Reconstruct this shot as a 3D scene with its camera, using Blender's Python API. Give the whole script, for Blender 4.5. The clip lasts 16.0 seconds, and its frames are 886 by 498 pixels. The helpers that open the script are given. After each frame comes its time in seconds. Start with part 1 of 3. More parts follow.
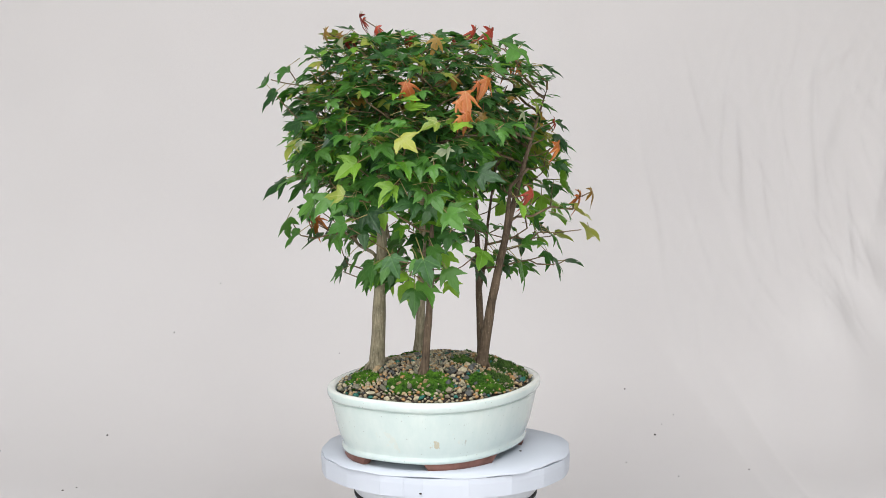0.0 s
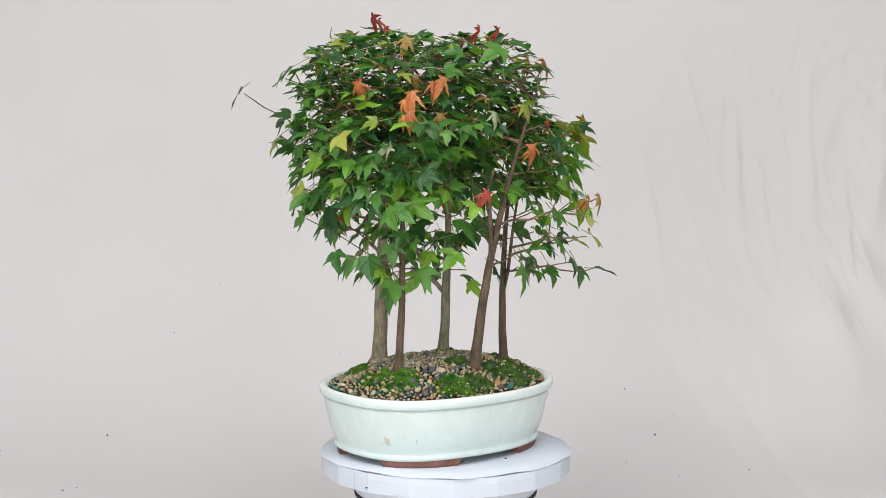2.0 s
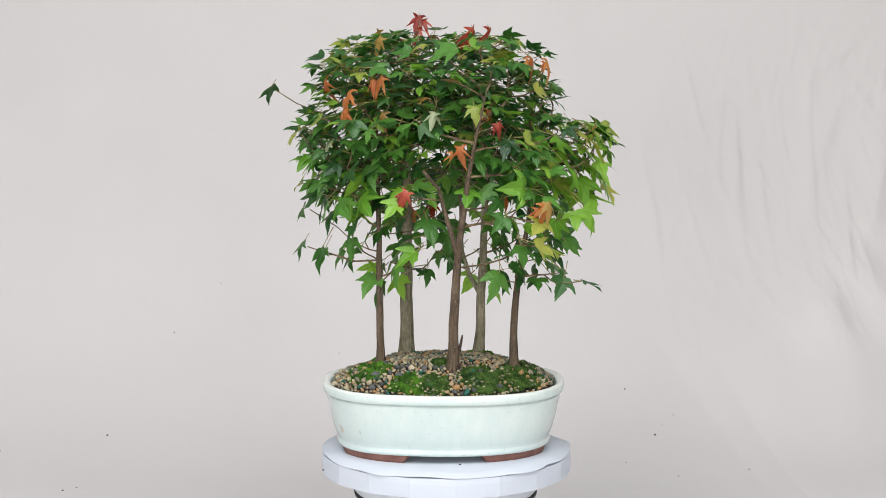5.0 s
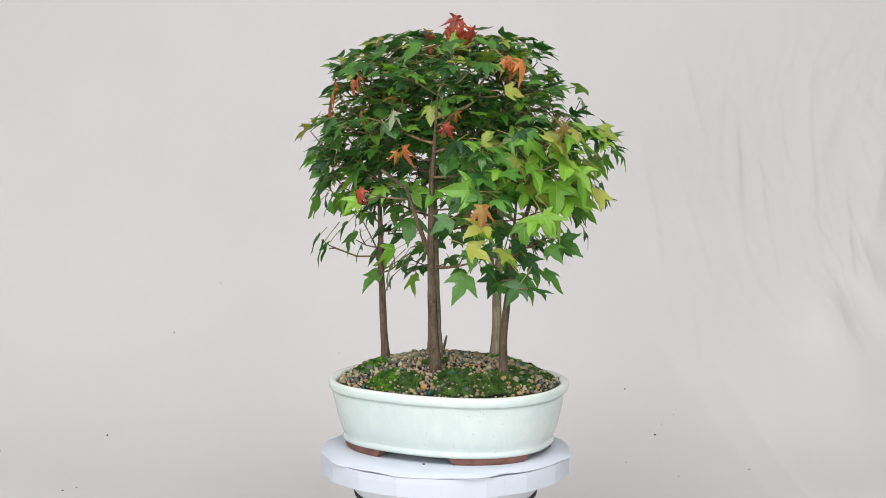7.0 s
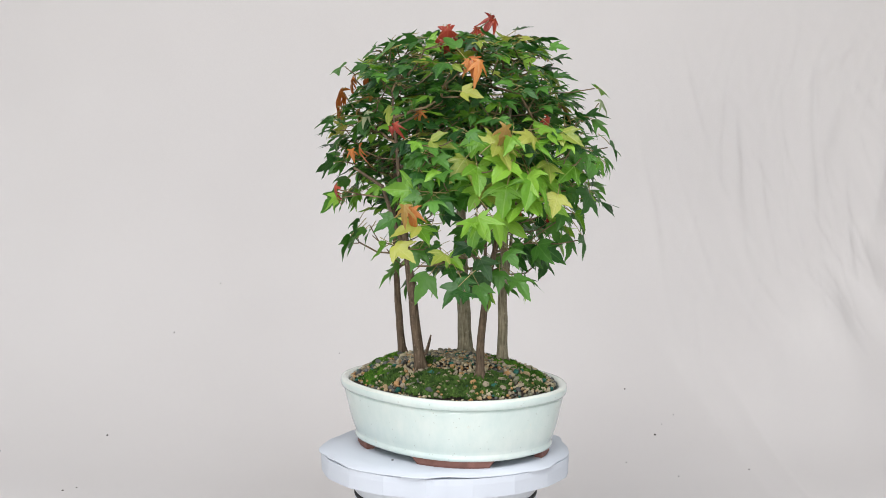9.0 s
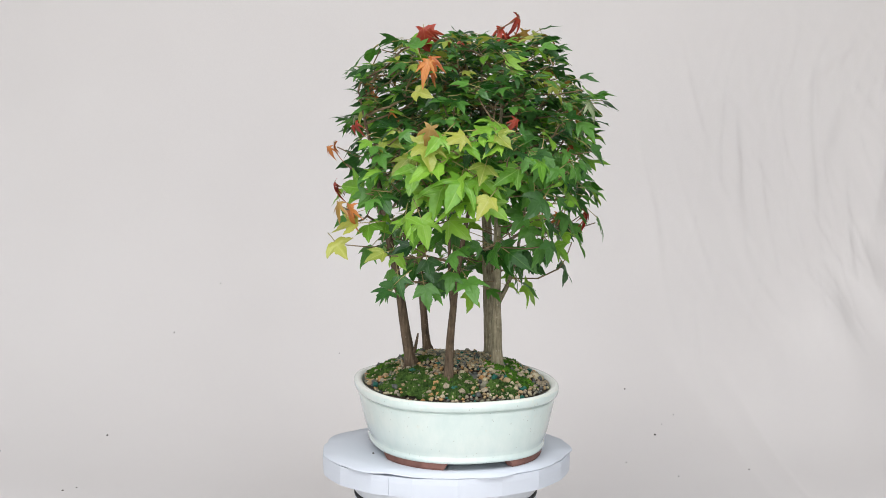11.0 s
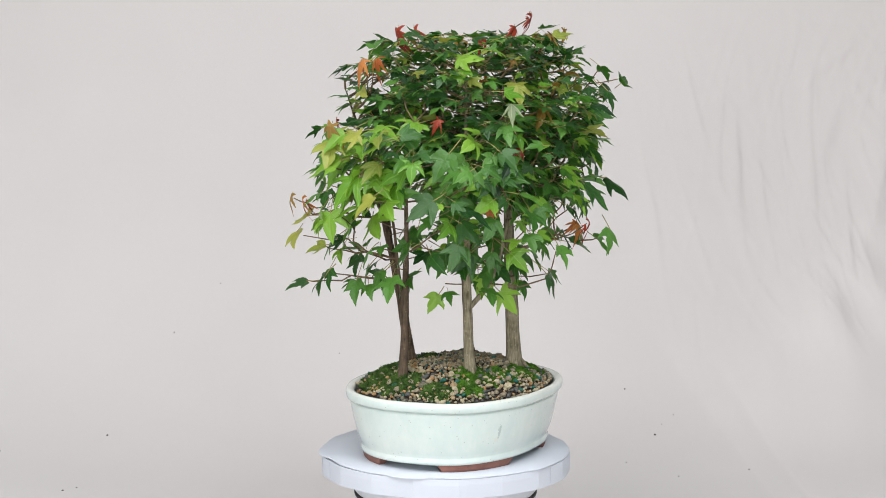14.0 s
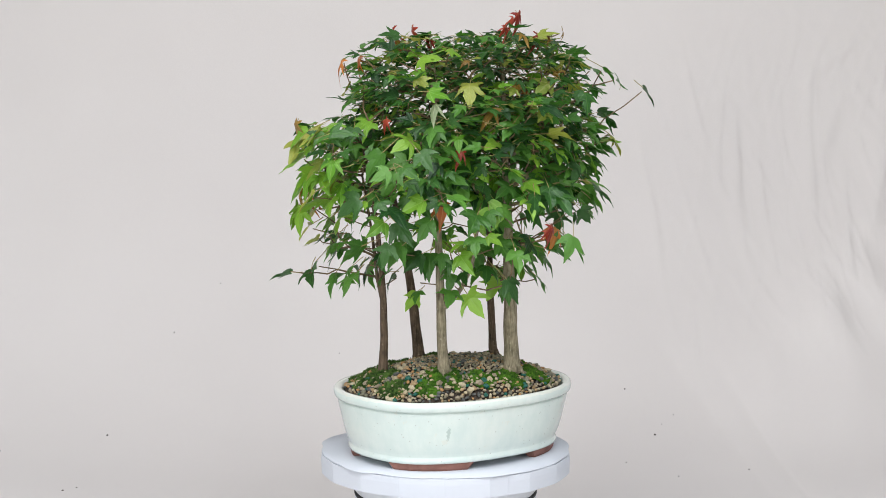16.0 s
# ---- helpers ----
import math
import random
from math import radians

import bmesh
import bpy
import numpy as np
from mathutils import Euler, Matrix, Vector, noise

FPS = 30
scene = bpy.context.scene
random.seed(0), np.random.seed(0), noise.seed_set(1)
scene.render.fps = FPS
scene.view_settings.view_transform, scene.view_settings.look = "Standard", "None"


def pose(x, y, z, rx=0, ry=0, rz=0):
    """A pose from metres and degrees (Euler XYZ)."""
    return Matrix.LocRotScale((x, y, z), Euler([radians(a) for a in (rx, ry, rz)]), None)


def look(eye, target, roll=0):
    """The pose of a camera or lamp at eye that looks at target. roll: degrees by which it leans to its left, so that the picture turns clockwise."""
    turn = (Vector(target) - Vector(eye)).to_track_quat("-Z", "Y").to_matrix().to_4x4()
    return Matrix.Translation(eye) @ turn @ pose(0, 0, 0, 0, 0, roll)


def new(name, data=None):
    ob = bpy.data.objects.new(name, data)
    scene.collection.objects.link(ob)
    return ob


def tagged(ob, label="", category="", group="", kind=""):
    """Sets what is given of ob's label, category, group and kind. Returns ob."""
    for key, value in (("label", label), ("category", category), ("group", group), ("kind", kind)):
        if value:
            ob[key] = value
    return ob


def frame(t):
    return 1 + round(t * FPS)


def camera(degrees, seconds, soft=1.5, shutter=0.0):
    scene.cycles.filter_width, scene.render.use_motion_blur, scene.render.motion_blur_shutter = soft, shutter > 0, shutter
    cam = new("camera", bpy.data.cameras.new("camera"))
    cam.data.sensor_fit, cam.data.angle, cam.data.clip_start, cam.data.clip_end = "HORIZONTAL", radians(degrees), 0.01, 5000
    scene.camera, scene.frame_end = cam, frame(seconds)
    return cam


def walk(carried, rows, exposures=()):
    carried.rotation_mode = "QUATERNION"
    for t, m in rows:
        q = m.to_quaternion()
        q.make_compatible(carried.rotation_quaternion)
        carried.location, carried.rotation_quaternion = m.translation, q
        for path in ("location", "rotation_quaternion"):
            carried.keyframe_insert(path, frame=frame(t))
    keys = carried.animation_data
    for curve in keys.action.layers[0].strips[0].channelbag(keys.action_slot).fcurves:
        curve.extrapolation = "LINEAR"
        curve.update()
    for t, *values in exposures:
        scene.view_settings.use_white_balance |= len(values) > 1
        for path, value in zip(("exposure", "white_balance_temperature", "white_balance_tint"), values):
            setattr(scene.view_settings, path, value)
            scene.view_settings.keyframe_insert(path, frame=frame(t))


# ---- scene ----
# One take of a small maple grove in an oval pot on a turning stand, before a cloth sweep.
# World: z = 0 is the cloth on the bench, the stand's axis stands at x = y = 0.

# -- camera: stands still --
cam = camera(28.65, 16.0, soft=0.75)
EYE = pose(-0.0037, -2.5, 0.8365, 90 - 6.55, 0, 0)
walk(cam, [(0.0, EYE), (16.0, EYE)])

# -- light --
TURN = 13.149            # degrees a second, clockwise from above
DISC_TOP = 0.2565
world = bpy.data.worlds.new("sky")
scene.world = world
world.use_nodes = True
wn = world.node_tree
sky = wn.nodes.new("ShaderNodeTexSky")
sky.sky_type = "NISHITA"
sky.sun_disc = False
sky.sun_elevation, sky.sun_rotation = radians(40), radians(200)
wn.links.new(sky.outputs[0], wn.nodes["Background"].inputs[0])
wn.nodes["Background"].inputs[1].default_value = 0.1


def window_light(name, at, target, w, h, watts, colour):
    data = bpy.data.lights.new(name, "AREA")
    data.shape, data.size, data.size_y, data.energy, data.color = "RECTANGLE", w, h, watts, colour
    ob = new(name, data)
    ob.matrix_world = look(at, target)
    return ob


window_light("window_light", (-1.55, -3.92, 1.10), (-1.55, 0, 1.10), 1.5, 1.3, 62, (0.97, 0.985, 1.0))
window_light("window_light", (1.35, -3.92, 1.10), (1.35, 0, 1.10), 1.5, 1.3, 32, (0.97, 0.985, 1.0))
# overhead fill lamp, added out of view to lift the floor and cloth
window_light("overhead_fill", (-0.10, -1.8, 2.66), (-0.10, -1.8, 0), 4.4, 2.3, 147, (0.97, 0.98, 1.0))
scene.view_settings.exposure = 0.0


# -- materials --
def material(name):
    m = bpy.data.materials.new(name)
    m.use_nodes = True
    return m, m.node_tree, m.node_tree.nodes["Principled BSDF"]


def node(nt, kind, **values):
    n = nt.nodes.new(kind)
    for k, v in values.items():
        n.inputs[k.replace("_", " ")].default_value = v
    return n


def ramp(nt, fac, stops):
    r = nt.nodes.new("ShaderNodeValToRGB")
    while len(r.color_ramp.elements) < len(stops):
        r.color_ramp.elements.new(0.5)
    for e, (p, c) in zip(r.color_ramp.elements, stops):
        e.position, e.color = p, (*c, 1)
    nt.links.new(fac, r.inputs[0])
    return r.outputs[0]


def coords(nt, scale=(1, 1, 1)):
    c = nt.nodes.new("ShaderNodeTexCoord")
    m = nt.nodes.new("ShaderNodeMapping")
    m.inputs["Scale"].default_value = scale
    nt.links.new(c.outputs["Object"], m.inputs[0])
    return m.outputs[0]


def noise_out(nt, vec, scale, detail=4.0, rough=0.55):
    n = node(nt, "ShaderNodeTexNoise", Scale=scale, Detail=detail, Roughness=rough)
    nt.links.new(vec, n.inputs["Vector"])
    return n.outputs[0]


def bump(nt, b, height, strength, distance):
    n = node(nt, "ShaderNodeBump", Strength=strength, Distance=distance)
    nt.links.new(height, n.inputs["Height"])
    nt.links.new(n.outputs[0], b.inputs["Normal"])


def mix(nt, fac, a, b, mode="MIX"):
    m = nt.nodes.new("ShaderNodeMix")
    m.data_type, m.blend_type = "RGBA", mode
    for sock, v in ((m.inputs[0], fac), (m.inputs[6], a), (m.inputs[7], b)):
        if isinstance(v, (float, int)):
            sock.default_value = v
        elif isinstance(v, tuple):
            sock.default_value = (*v, 1)
        else:
            nt.links.new(v, sock)
    return m.outputs[2]


def math_node(nt, op, a, b=0.0, c=0.0):
    m = nt.nodes.new("ShaderNodeMath")
    m.operation = op
    for sock, v in zip(m.inputs, (a, b, c)):
        if isinstance(v, (float, int)):
            sock.default_value = v
        else:
            nt.links.new(v, sock)
    return m.outputs[0]


def plain(name, low, high, scale, rough, bump_scale=None, strength=0.3, distance=0.002, stretch=(1, 1, 1), spec=0.5):
    """Two-tone noise surface with fine relief."""
    m, nt, b = material(name)
    v = coords(nt, stretch)
    nt.links.new(ramp(nt, noise_out(nt, v, scale), [(0.3, low), (0.7, high)]), b.inputs["Base Color"])
    b.inputs["Roughness"].default_value = rough
    b.inputs["Specular IOR Level"].default_value = spec
    bump(nt, b, noise_out(nt, v, bump_scale or scale * 6), strength, distance)
    return m


def make_cloth():
    m, nt, b = material("cotton_cloth")
    v = coords(nt)
    big = noise_out(nt, v, 1.3, 3)
    fine = noise_out(nt, v, 420, 2)
    col = mix(nt, 0.12, ramp(nt, big, [(0.3, (0.625, 0.595, 0.578)), (0.7, (0.665, 0.635, 0.618))]), ramp(nt, fine, [(0.3, (0.60, 0.57, 0.55)), (0.7, (0.78, 0.76, 0.735))]))
    nt.links.new(col, b.inputs["Base Color"])
    b.inputs["Roughness"].default_value = 0.95
    b.inputs["Specular IOR Level"].default_value = 0.1
    b.inputs["Sheen Weight"].default_value = 0.1
    bump(nt, b, noise_out(nt, v, 260, 3), 0.12, 0.001)
    return m


def make_glaze():
    m, nt, b = material("celadon_glaze")
    v = coords(nt)
    base = ramp(nt, noise_out(nt, v, 9, 5, 0.6), [(0.3, (0.535, 0.61, 0.585)), (0.55, (0.58, 0.65, 0.615)), (0.75, (0.635, 0.675, 0.63))])
    base = mix(nt, 0.35, base, ramp(nt, noise_out(nt, coords(nt, (1, 1, 0.4)), 55, 6, 0.7), [(0.35, (0.74, 0.84, 0.82)), (0.65, (1.0, 1.0, 0.97))]), "MULTIPLY")
    speck = node(nt, "ShaderNodeTexVoronoi", Scale=150)
    nt.links.new(v, speck.inputs["Vector"])
    pick = noise_out(nt, v, 60, 1)
    dots = math_node(nt, "MULTIPLY", math_node(nt, "LESS_THAN", speck.outputs[0], 0.13), math_node(nt, "GREATER_THAN", pick, 0.52))
    col = mix(nt, math_node(nt, "MULTIPLY", dots, 0.4), base, (0.20, 0.19, 0.14))
    # a brown kiln stain, a dark glaze run and a hairline, at their places on the wall
    for (px, py, pz), (sx, sy, sz), edge, tint, amount in (((-0.1455, -0.0625, 0.037), (1, 1, 1), 0.0080, (0.42, 0.34, 0.20), 0.7),
                                                            ((0.096, 0.116, 0.070), (2.0, 2.0, 0.085), 0.0062, (0.22, 0.30, 0.27), 0.5),
                                                            ((-0.1207, -0.0966, 0.055), (3.2, 3.2, 0.16), 0.0046, (0.34, 0.33, 0.26), 0.6),
                                                            ((-0.0957, -0.1138, 0.0565), (1, 1, 1), 0.0020, (0.08, 0.08, 0.07), 0.8)):
        vm = nt.nodes.new("ShaderNodeVectorMath")
        vm.operation = "SUBTRACT"
        nt.links.new(v, vm.inputs[0])
        vm.inputs[1].default_value = (px, py, pz)
        vs = nt.nodes.new("ShaderNodeVectorMath")
        vs.operation = "MULTIPLY"
        nt.links.new(vm.outputs[0], vs.inputs[0])
        vs.inputs[1].default_value = (sx, sy, sz)
        vl = nt.nodes.new("ShaderNodeVectorMath")
        vl.operation = "LENGTH"
        nt.links.new(vs.outputs[0], vl.inputs[0])
        ragged = math_node(nt, "MULTIPLY_ADD", noise_out(nt, v, 110, 5, 0.75), edge * 4.0, vl.outputs["Value"])
        col = mix(nt, math_node(nt, "MULTIPLY", math_node(nt, "LESS_THAN", ragged, edge * 2.7), amount), col, tint)
    worn = math_node(nt, "MULTIPLY", math_node(nt, "GREATER_THAN", noise_out(nt, v, 34, 7, 0.75), 0.63), 0.3)
    col = mix(nt, worn, col, (0.60, 0.57, 0.47))
    # cream with a ragged lower edge over the rim's crown
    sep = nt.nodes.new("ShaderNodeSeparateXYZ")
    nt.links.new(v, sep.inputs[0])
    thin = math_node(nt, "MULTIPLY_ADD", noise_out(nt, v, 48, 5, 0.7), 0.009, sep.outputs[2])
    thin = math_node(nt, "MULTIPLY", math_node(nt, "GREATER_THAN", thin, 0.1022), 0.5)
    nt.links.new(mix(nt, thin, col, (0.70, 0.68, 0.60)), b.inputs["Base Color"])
    b.inputs["Roughness"].default_value = 0.16
    b.inputs["Coat Weight"].default_value = 0.35
    b.inputs["Coat Roughness"].default_value = 0.08
    bump(nt, b, noise_out(nt, v, 30, 3), 0.12, 0.002)
    return m


def make_leaf(name, low, high, vein, through_col, rough=0.32):
    """A leaf blade: tone by leaf, mottling, pale ribs along the lobes, light through the blade."""
    m, nt, b = material(name)
    v = coords(nt)
    info = nt.nodes.new("ShaderNodeObjectInfo")
    tone = math_node(nt, "MULTIPLY_ADD", noise_out(nt, v, 3.0, 3), 0.5, math_node(nt, "MULTIPLY_ADD", info.outputs["Random"], 0.9, -0.2))
    col = ramp(nt, tone, [(0.1, low), (0.9, high)])
    sep = nt.nodes.new("ShaderNodeSeparateXYZ")
    nt.links.new(v, sep.inputs[0])
    ax = math_node(nt, "ABSOLUTE", sep.outputs[0])
    rib = math_node(nt, "ABSOLUTE", math_node(nt, "SUBTRACT", math_node(nt, "MULTIPLY", ax, 0.66), math_node(nt, "MULTIPLY", sep.outputs[1], 0.75)))
    near = math_node(nt, "MINIMUM", ax, rib)
    line = math_node(nt, "LESS_THAN", near, 0.016)
    col = mix(nt, math_node(nt, "MULTIPLY", line, 0.55), col, vein)
    nt.links.new(col, b.inputs["Base Color"])
    b.inputs["Roughness"].default_value = rough
    b.inputs["Specular IOR Level"].default_value = 0.45
    bump(nt, b, math_node(nt, "ADD", noise_out(nt, v, 7, 2), math_node(nt, "MULTIPLY", line, -0.5)), 0.14, 0.02)
    tr = nt.nodes.new("ShaderNodeBsdfTranslucent")
    nt.links.new(mix(nt, 0.5, col, through_col), tr.inputs[0])
    ms = nt.nodes.new("ShaderNodeMixShader")
    ms.inputs[0].default_value = 0.33
    nt.links.new(b.outputs[0], ms.inputs[1])
    nt.links.new(tr.outputs[0], ms.inputs[2])
    nt.links.new(ms.outputs[0], nt.nodes["Material Output"].inputs[0])
    return m


def make_pebble():
    m, nt, b = material("pebble")
    info = nt.nodes.new("ShaderNodeObjectInfo")
    geo = nt.nodes.new("ShaderNodeNewGeometry")
    pick = math_node(nt, "FRACT", math_node(nt, "ADD", info.outputs["Random"], geo.outputs["Random Per Island"]))
    r = nt.nodes.new("ShaderNodeValToRGB")
    r.color_ramp.interpolation = "CONSTANT"
    tones = [(0.0, (0.46, 0.33, 0.18)), (0.16, (0.22, 0.21, 0.145)), (0.32, (0.50, 0.43, 0.28)), (0.48, (0.10, 0.105, 0.10)),
             (0.58, (0.50, 0.28, 0.11)), (0.68, (0.36, 0.30, 0.21)), (0.83, (0.012, 0.14, 0.105)), (0.89, (0.55, 0.48, 0.33))]
    while len(r.color_ramp.elements) < len(tones):
        r.color_ramp.elements.new(0.5)
    for e, (p, c) in zip(r.color_ramp.elements, tones):
        e.position, e.color = p, (*c, 1)
    nt.links.new(pick, r.inputs[0])
    v = coords(nt)
    n = noise_out(nt, v, 300, 4)
    nt.links.new(mix(nt, 0.6, r.outputs[0], ramp(nt, n, [(0.3, (0.12, 0.115, 0.10)), (0.7, (0.80, 0.77, 0.70))]), "MULTIPLY"), b.inputs["Base Color"])
    b.inputs["Roughness"].default_value = 0.6
    bump(nt, b, n, 0.2, 0.001)
    return m


def make_bark(name, low, high, spot):
    """Upright streaks, blotches and pale corky dots."""
    m, nt, b = material(name)
    v, tall = coords(nt), coords(nt, (1, 1, 0.12))
    blotch = noise_out(nt, v, 45, 5, 0.65)
    streak = noise_out(nt, tall, 420, 4, 0.6)
    col = ramp(nt, math_node(nt, "MULTIPLY_ADD", streak, 0.55, math_node(nt, "MULTIPLY", blotch, 0.5)), [(0.36, low), (0.66, high)])
    dot = node(nt, "ShaderNodeTexVoronoi", Scale=170)
    nt.links.new(coords(nt, (1, 1, 0.7)), dot.inputs["Vector"])
    col = mix(nt, math_node(nt, "MULTIPLY", math_node(nt, "LESS_THAN", dot.outputs[0], 0.16), 0.3), col, spot)
    nt.links.new(col, b.inputs["Base Color"])
    b.inputs["Roughness"].default_value = 0.85
    b.inputs["Specular IOR Level"].default_value = 0.25
    bump(nt, b, math_node(nt, "ADD", streak, blotch), 0.7, 0.0025)
    return m


CLOTH = make_cloth()
GLAZE = make_glaze()
CLAY = plain("red_clay", (0.13, 0.055, 0.04), (0.24, 0.11, 0.085), 40, 0.8)
PAPER = plain("white_card", (0.50, 0.53, 0.58), (0.54, 0.565, 0.61), 6, 0.75, 90, 0.1, 0.001)
DRUM = plain("white_plastic", (0.56, 0.59, 0.62), (0.62, 0.64, 0.67), 4, 0.45, 60, 0.05, 0.001)
RING_BLACK = plain("ring_black", (0.015, 0.015, 0.015), (0.03, 0.03, 0.03), 30, 0.7)
SOIL = plain("dark_soil", (0.02, 0.015, 0.01), (0.07, 0.05, 0.035), 160, 0.95, 300, 0.8, 0.004)
MOSS = plain("moss", (0.008, 0.034, 0.004), (0.085, 0.20, 0.016), 70, 0.85, 400, 0.4, 0.002, spec=0.2)
MOSS_DULL = plain("dull_moss", (0.009, 0.028, 0.006), (0.085, 0.155, 0.030), 80, 0.9, 400, 0.4, 0.002, spec=0.2)
PEBBLE = make_pebble()
BARK_GREY = make_bark("grey_bark", (0.085, 0.072, 0.042), (0.34, 0.295, 0.20), (0.45, 0.42, 0.32))
BARK_BROWN = make_bark("brown_bark", (0.036, 0.025, 0.016), (0.155, 0.110, 0.072), (0.30, 0.24, 0.17))
TWIG = plain("twig_bark", (0.09, 0.055, 0.03), (0.20, 0.14, 0.07), 60, 0.7)
STALK = plain("leaf_stalk", (0.22, 0.22, 0.06), (0.34, 0.24, 0.10), 30, 0.5)
WALL = plain("grey_wall", (0.36, 0.36, 0.36), (0.40, 0.40, 0.40), 2, 0.9, 40, 0.1, 0.002)
LEAF = {
    "dark": make_leaf("leaf_dark", (0.011, 0.038, 0.013), (0.054, 0.138, 0.034), (0.06, 0.15, 0.04), (0.04, 0.24, 0.01)),
    "mid": make_leaf("leaf_mid", (0.027, 0.094, 0.019), (0.115, 0.275, 0.048), (0.10, 0.24, 0.045), (0.09, 0.38, 0.01)),
    "bright": make_leaf("leaf_bright", (0.10, 0.265, 0.022), (0.245, 0.44, 0.050), (0.28, 0.45, 0.09), (0.26, 0.55, 0.02)),
    "yellow": make_leaf("leaf_yellow", (0.19, 0.27, 0.04), (0.36, 0.38, 0.07), (0.42, 0.40, 0.12), (0.45, 0.45, 0.04)),
    "bronze": make_leaf("leaf_bronze", (0.20, 0.11, 0.025), (0.33, 0.20, 0.045), (0.36, 0.26, 0.10), (0.4, 0.2, 0.03)),
    "orange": make_leaf("leaf_orange", (0.42, 0.11, 0.03), (0.55, 0.21, 0.05), (0.55, 0.30, 0.10), (0.6, 0.18, 0.04)),
    "red": make_leaf("leaf_red", (0.22, 0.025, 0.018), (0.42, 0.065, 0.035), (0.45, 0.14, 0.07), (0.5, 0.05, 0.03)),
    "pale": make_leaf("leaf_pale", (0.20, 0.25, 0.13), (0.31, 0.35, 0.20), (0.45, 0.47, 0.32), (0.42, 0.46, 0.22)),
}


# -- mesh helpers --
def finish(bm, name, mats, smooth=True):
    me = bpy.data.meshes.new(name)
    for f in bm.faces:
        f.smooth = smooth
    bm.to_mesh(me)
    bm.free()
    for m in mats if isinstance(mats, (list, tuple)) else [mats]:
        me.materials.append(m)
    return me


def part(name, bm, mat, parent, label="", smooth=True):
    ob = new(name, finish(bm, name, mat, smooth))
    ob.parent = parent
    return tagged(ob, label)


def tube(bm, pts, radii, sides=8, slot=0, lumps=0.0):
    rings = []
    side = Vector((1, 0.13, 0.07)).normalized()
    for i, (p, r) in enumerate(zip(pts, radii)):
        p = Vector(p)
        d = (Vector(pts[min(i + 1, len(pts) - 1)]) - Vector(pts[max(i - 1, 0)])).normalized()
        a = (side - d * side.dot(d)).normalized()
        b = d.cross(a)
        ring = []
        for k in range(sides):
            q = 2 * math.pi * k / sides
            rr = r * (1 + lumps * noise.noise(Vector((math.cos(q) * 1.5, math.sin(q) * 1.5, p.z * 28 + p.x * 40))))
            ring.append(bm.verts.new(p + a * math.cos(q) * rr + b * math.sin(q) * rr))
        rings.append(ring)
    for r0, r1 in zip(rings, rings[1:]):
        for k in range(sides):
            f = bm.faces.new((r0[k], r0[(k + 1) % sides], r1[(k + 1) % sides], r1[k]))
            f.material_index = slot
    for ring, flip in ((rings[0], True), (rings[-1], False)):
        f = bm.faces.new(ring[::-1] if flip else ring)
        f.material_index = slot


def box(bm, lo, hi):
    r = bmesh.ops.create_cube(bm, size=1)
    for v in r["verts"]:
        v.co = Vector([lo[i] + (v.co[i] + 0.5) * (hi[i] - lo[i]) for i in range(3)])


def oval(q, a, b, n=2.3):
    c, s = math.cos(q), math.sin(q)
    return (a * math.copysign(abs(c) ** (2 / n), c), b * math.copysign(abs(s) ** (2 / n), s))


def loft(bm, rings, closed_ends=(False, False)):
    """Rings of (a, b, z) of the pot's oval, or a list of points each."""
    made = []
    for ring in rings:
        made.append([bm.verts.new(p) for p in ring])
    n = len(made[0])
    for r0, r1 in zip(made, made[1:]):
        for k in range(n):
            bm.faces.new((r0[k], r0[(k + 1) % n], r1[(k + 1) % n], r1[k]))
    if closed_ends[0]:
        bm.faces.new(made[0][::-1])
    if closed_ends[1]:
        bm.faces.new(made[-1])
    return made


def thing(name, label, category, at=(0, 0, 0), group="", kind=""):
    ob = new(name)
    ob.location = at
    return tagged(ob, label, category, group, kind)


TURNING = []             # all that turns with the stand


# -- the unseen room that closes the place --
def build_room():
    x0, x1, y0, y1, h, t = -3.2, 3.2, -4.0, 2.3, 2.7, 0.12

    def slab(name, boxes):
        bm = bmesh.new()
        for lo, hi in boxes:
            box(bm, lo, hi)
        tagged(new(name, finish(bm, name, WALL, False)), "plain grey painted wall of the room", kind="structure")

    slab("wall_east", [((x1, y0, -0.8), (x1 + t, y1, h))])
    slab("wall_west", [((x0 - t, y0, -0.8), (x0, y1, h))])
    slab("wall_north", [((x0 - t, y1, -0.8), (x1 + t, y1 + t, h))])
    z0, z1 = 0.40, 1.80
    xs = [(-2.35, -0.75), (0.55, 2.15)]
    slab("wall_south", [((x0 - t, y0 - t, -0.8), (x1 + t, y0, z0)), ((x0 - t, y0 - t, z1), (x1 + t, y0, h)),
                        ((x0 - t, y0 - t, z0), (xs[0][0], y0, z1)), ((xs[0][1], y0 - t, z0), (xs[1][0], y0, z1)), ((xs[1][1], y0 - t, z0), (x1 + t, y0, z1))])
    # the ceiling is left open only for the added overhead lamp
    slab("ceiling", [((x0 - t, y0 - t, h), (-2.4, y1 + t, h + t)), ((2.2, y0 - t, h), (x1 + t, y1 + t, h + t)),
                     ((-2.4, y0 - t, h), (2.2, -3.05, h + t)), ((-2.4, -0.55, h), (2.2, y1 + t, h + t))])
    slab("floor", [((x0 - t, y0 - t, -0.8 - t), (x1 + t, y1 + t, -0.8))])


build_room()


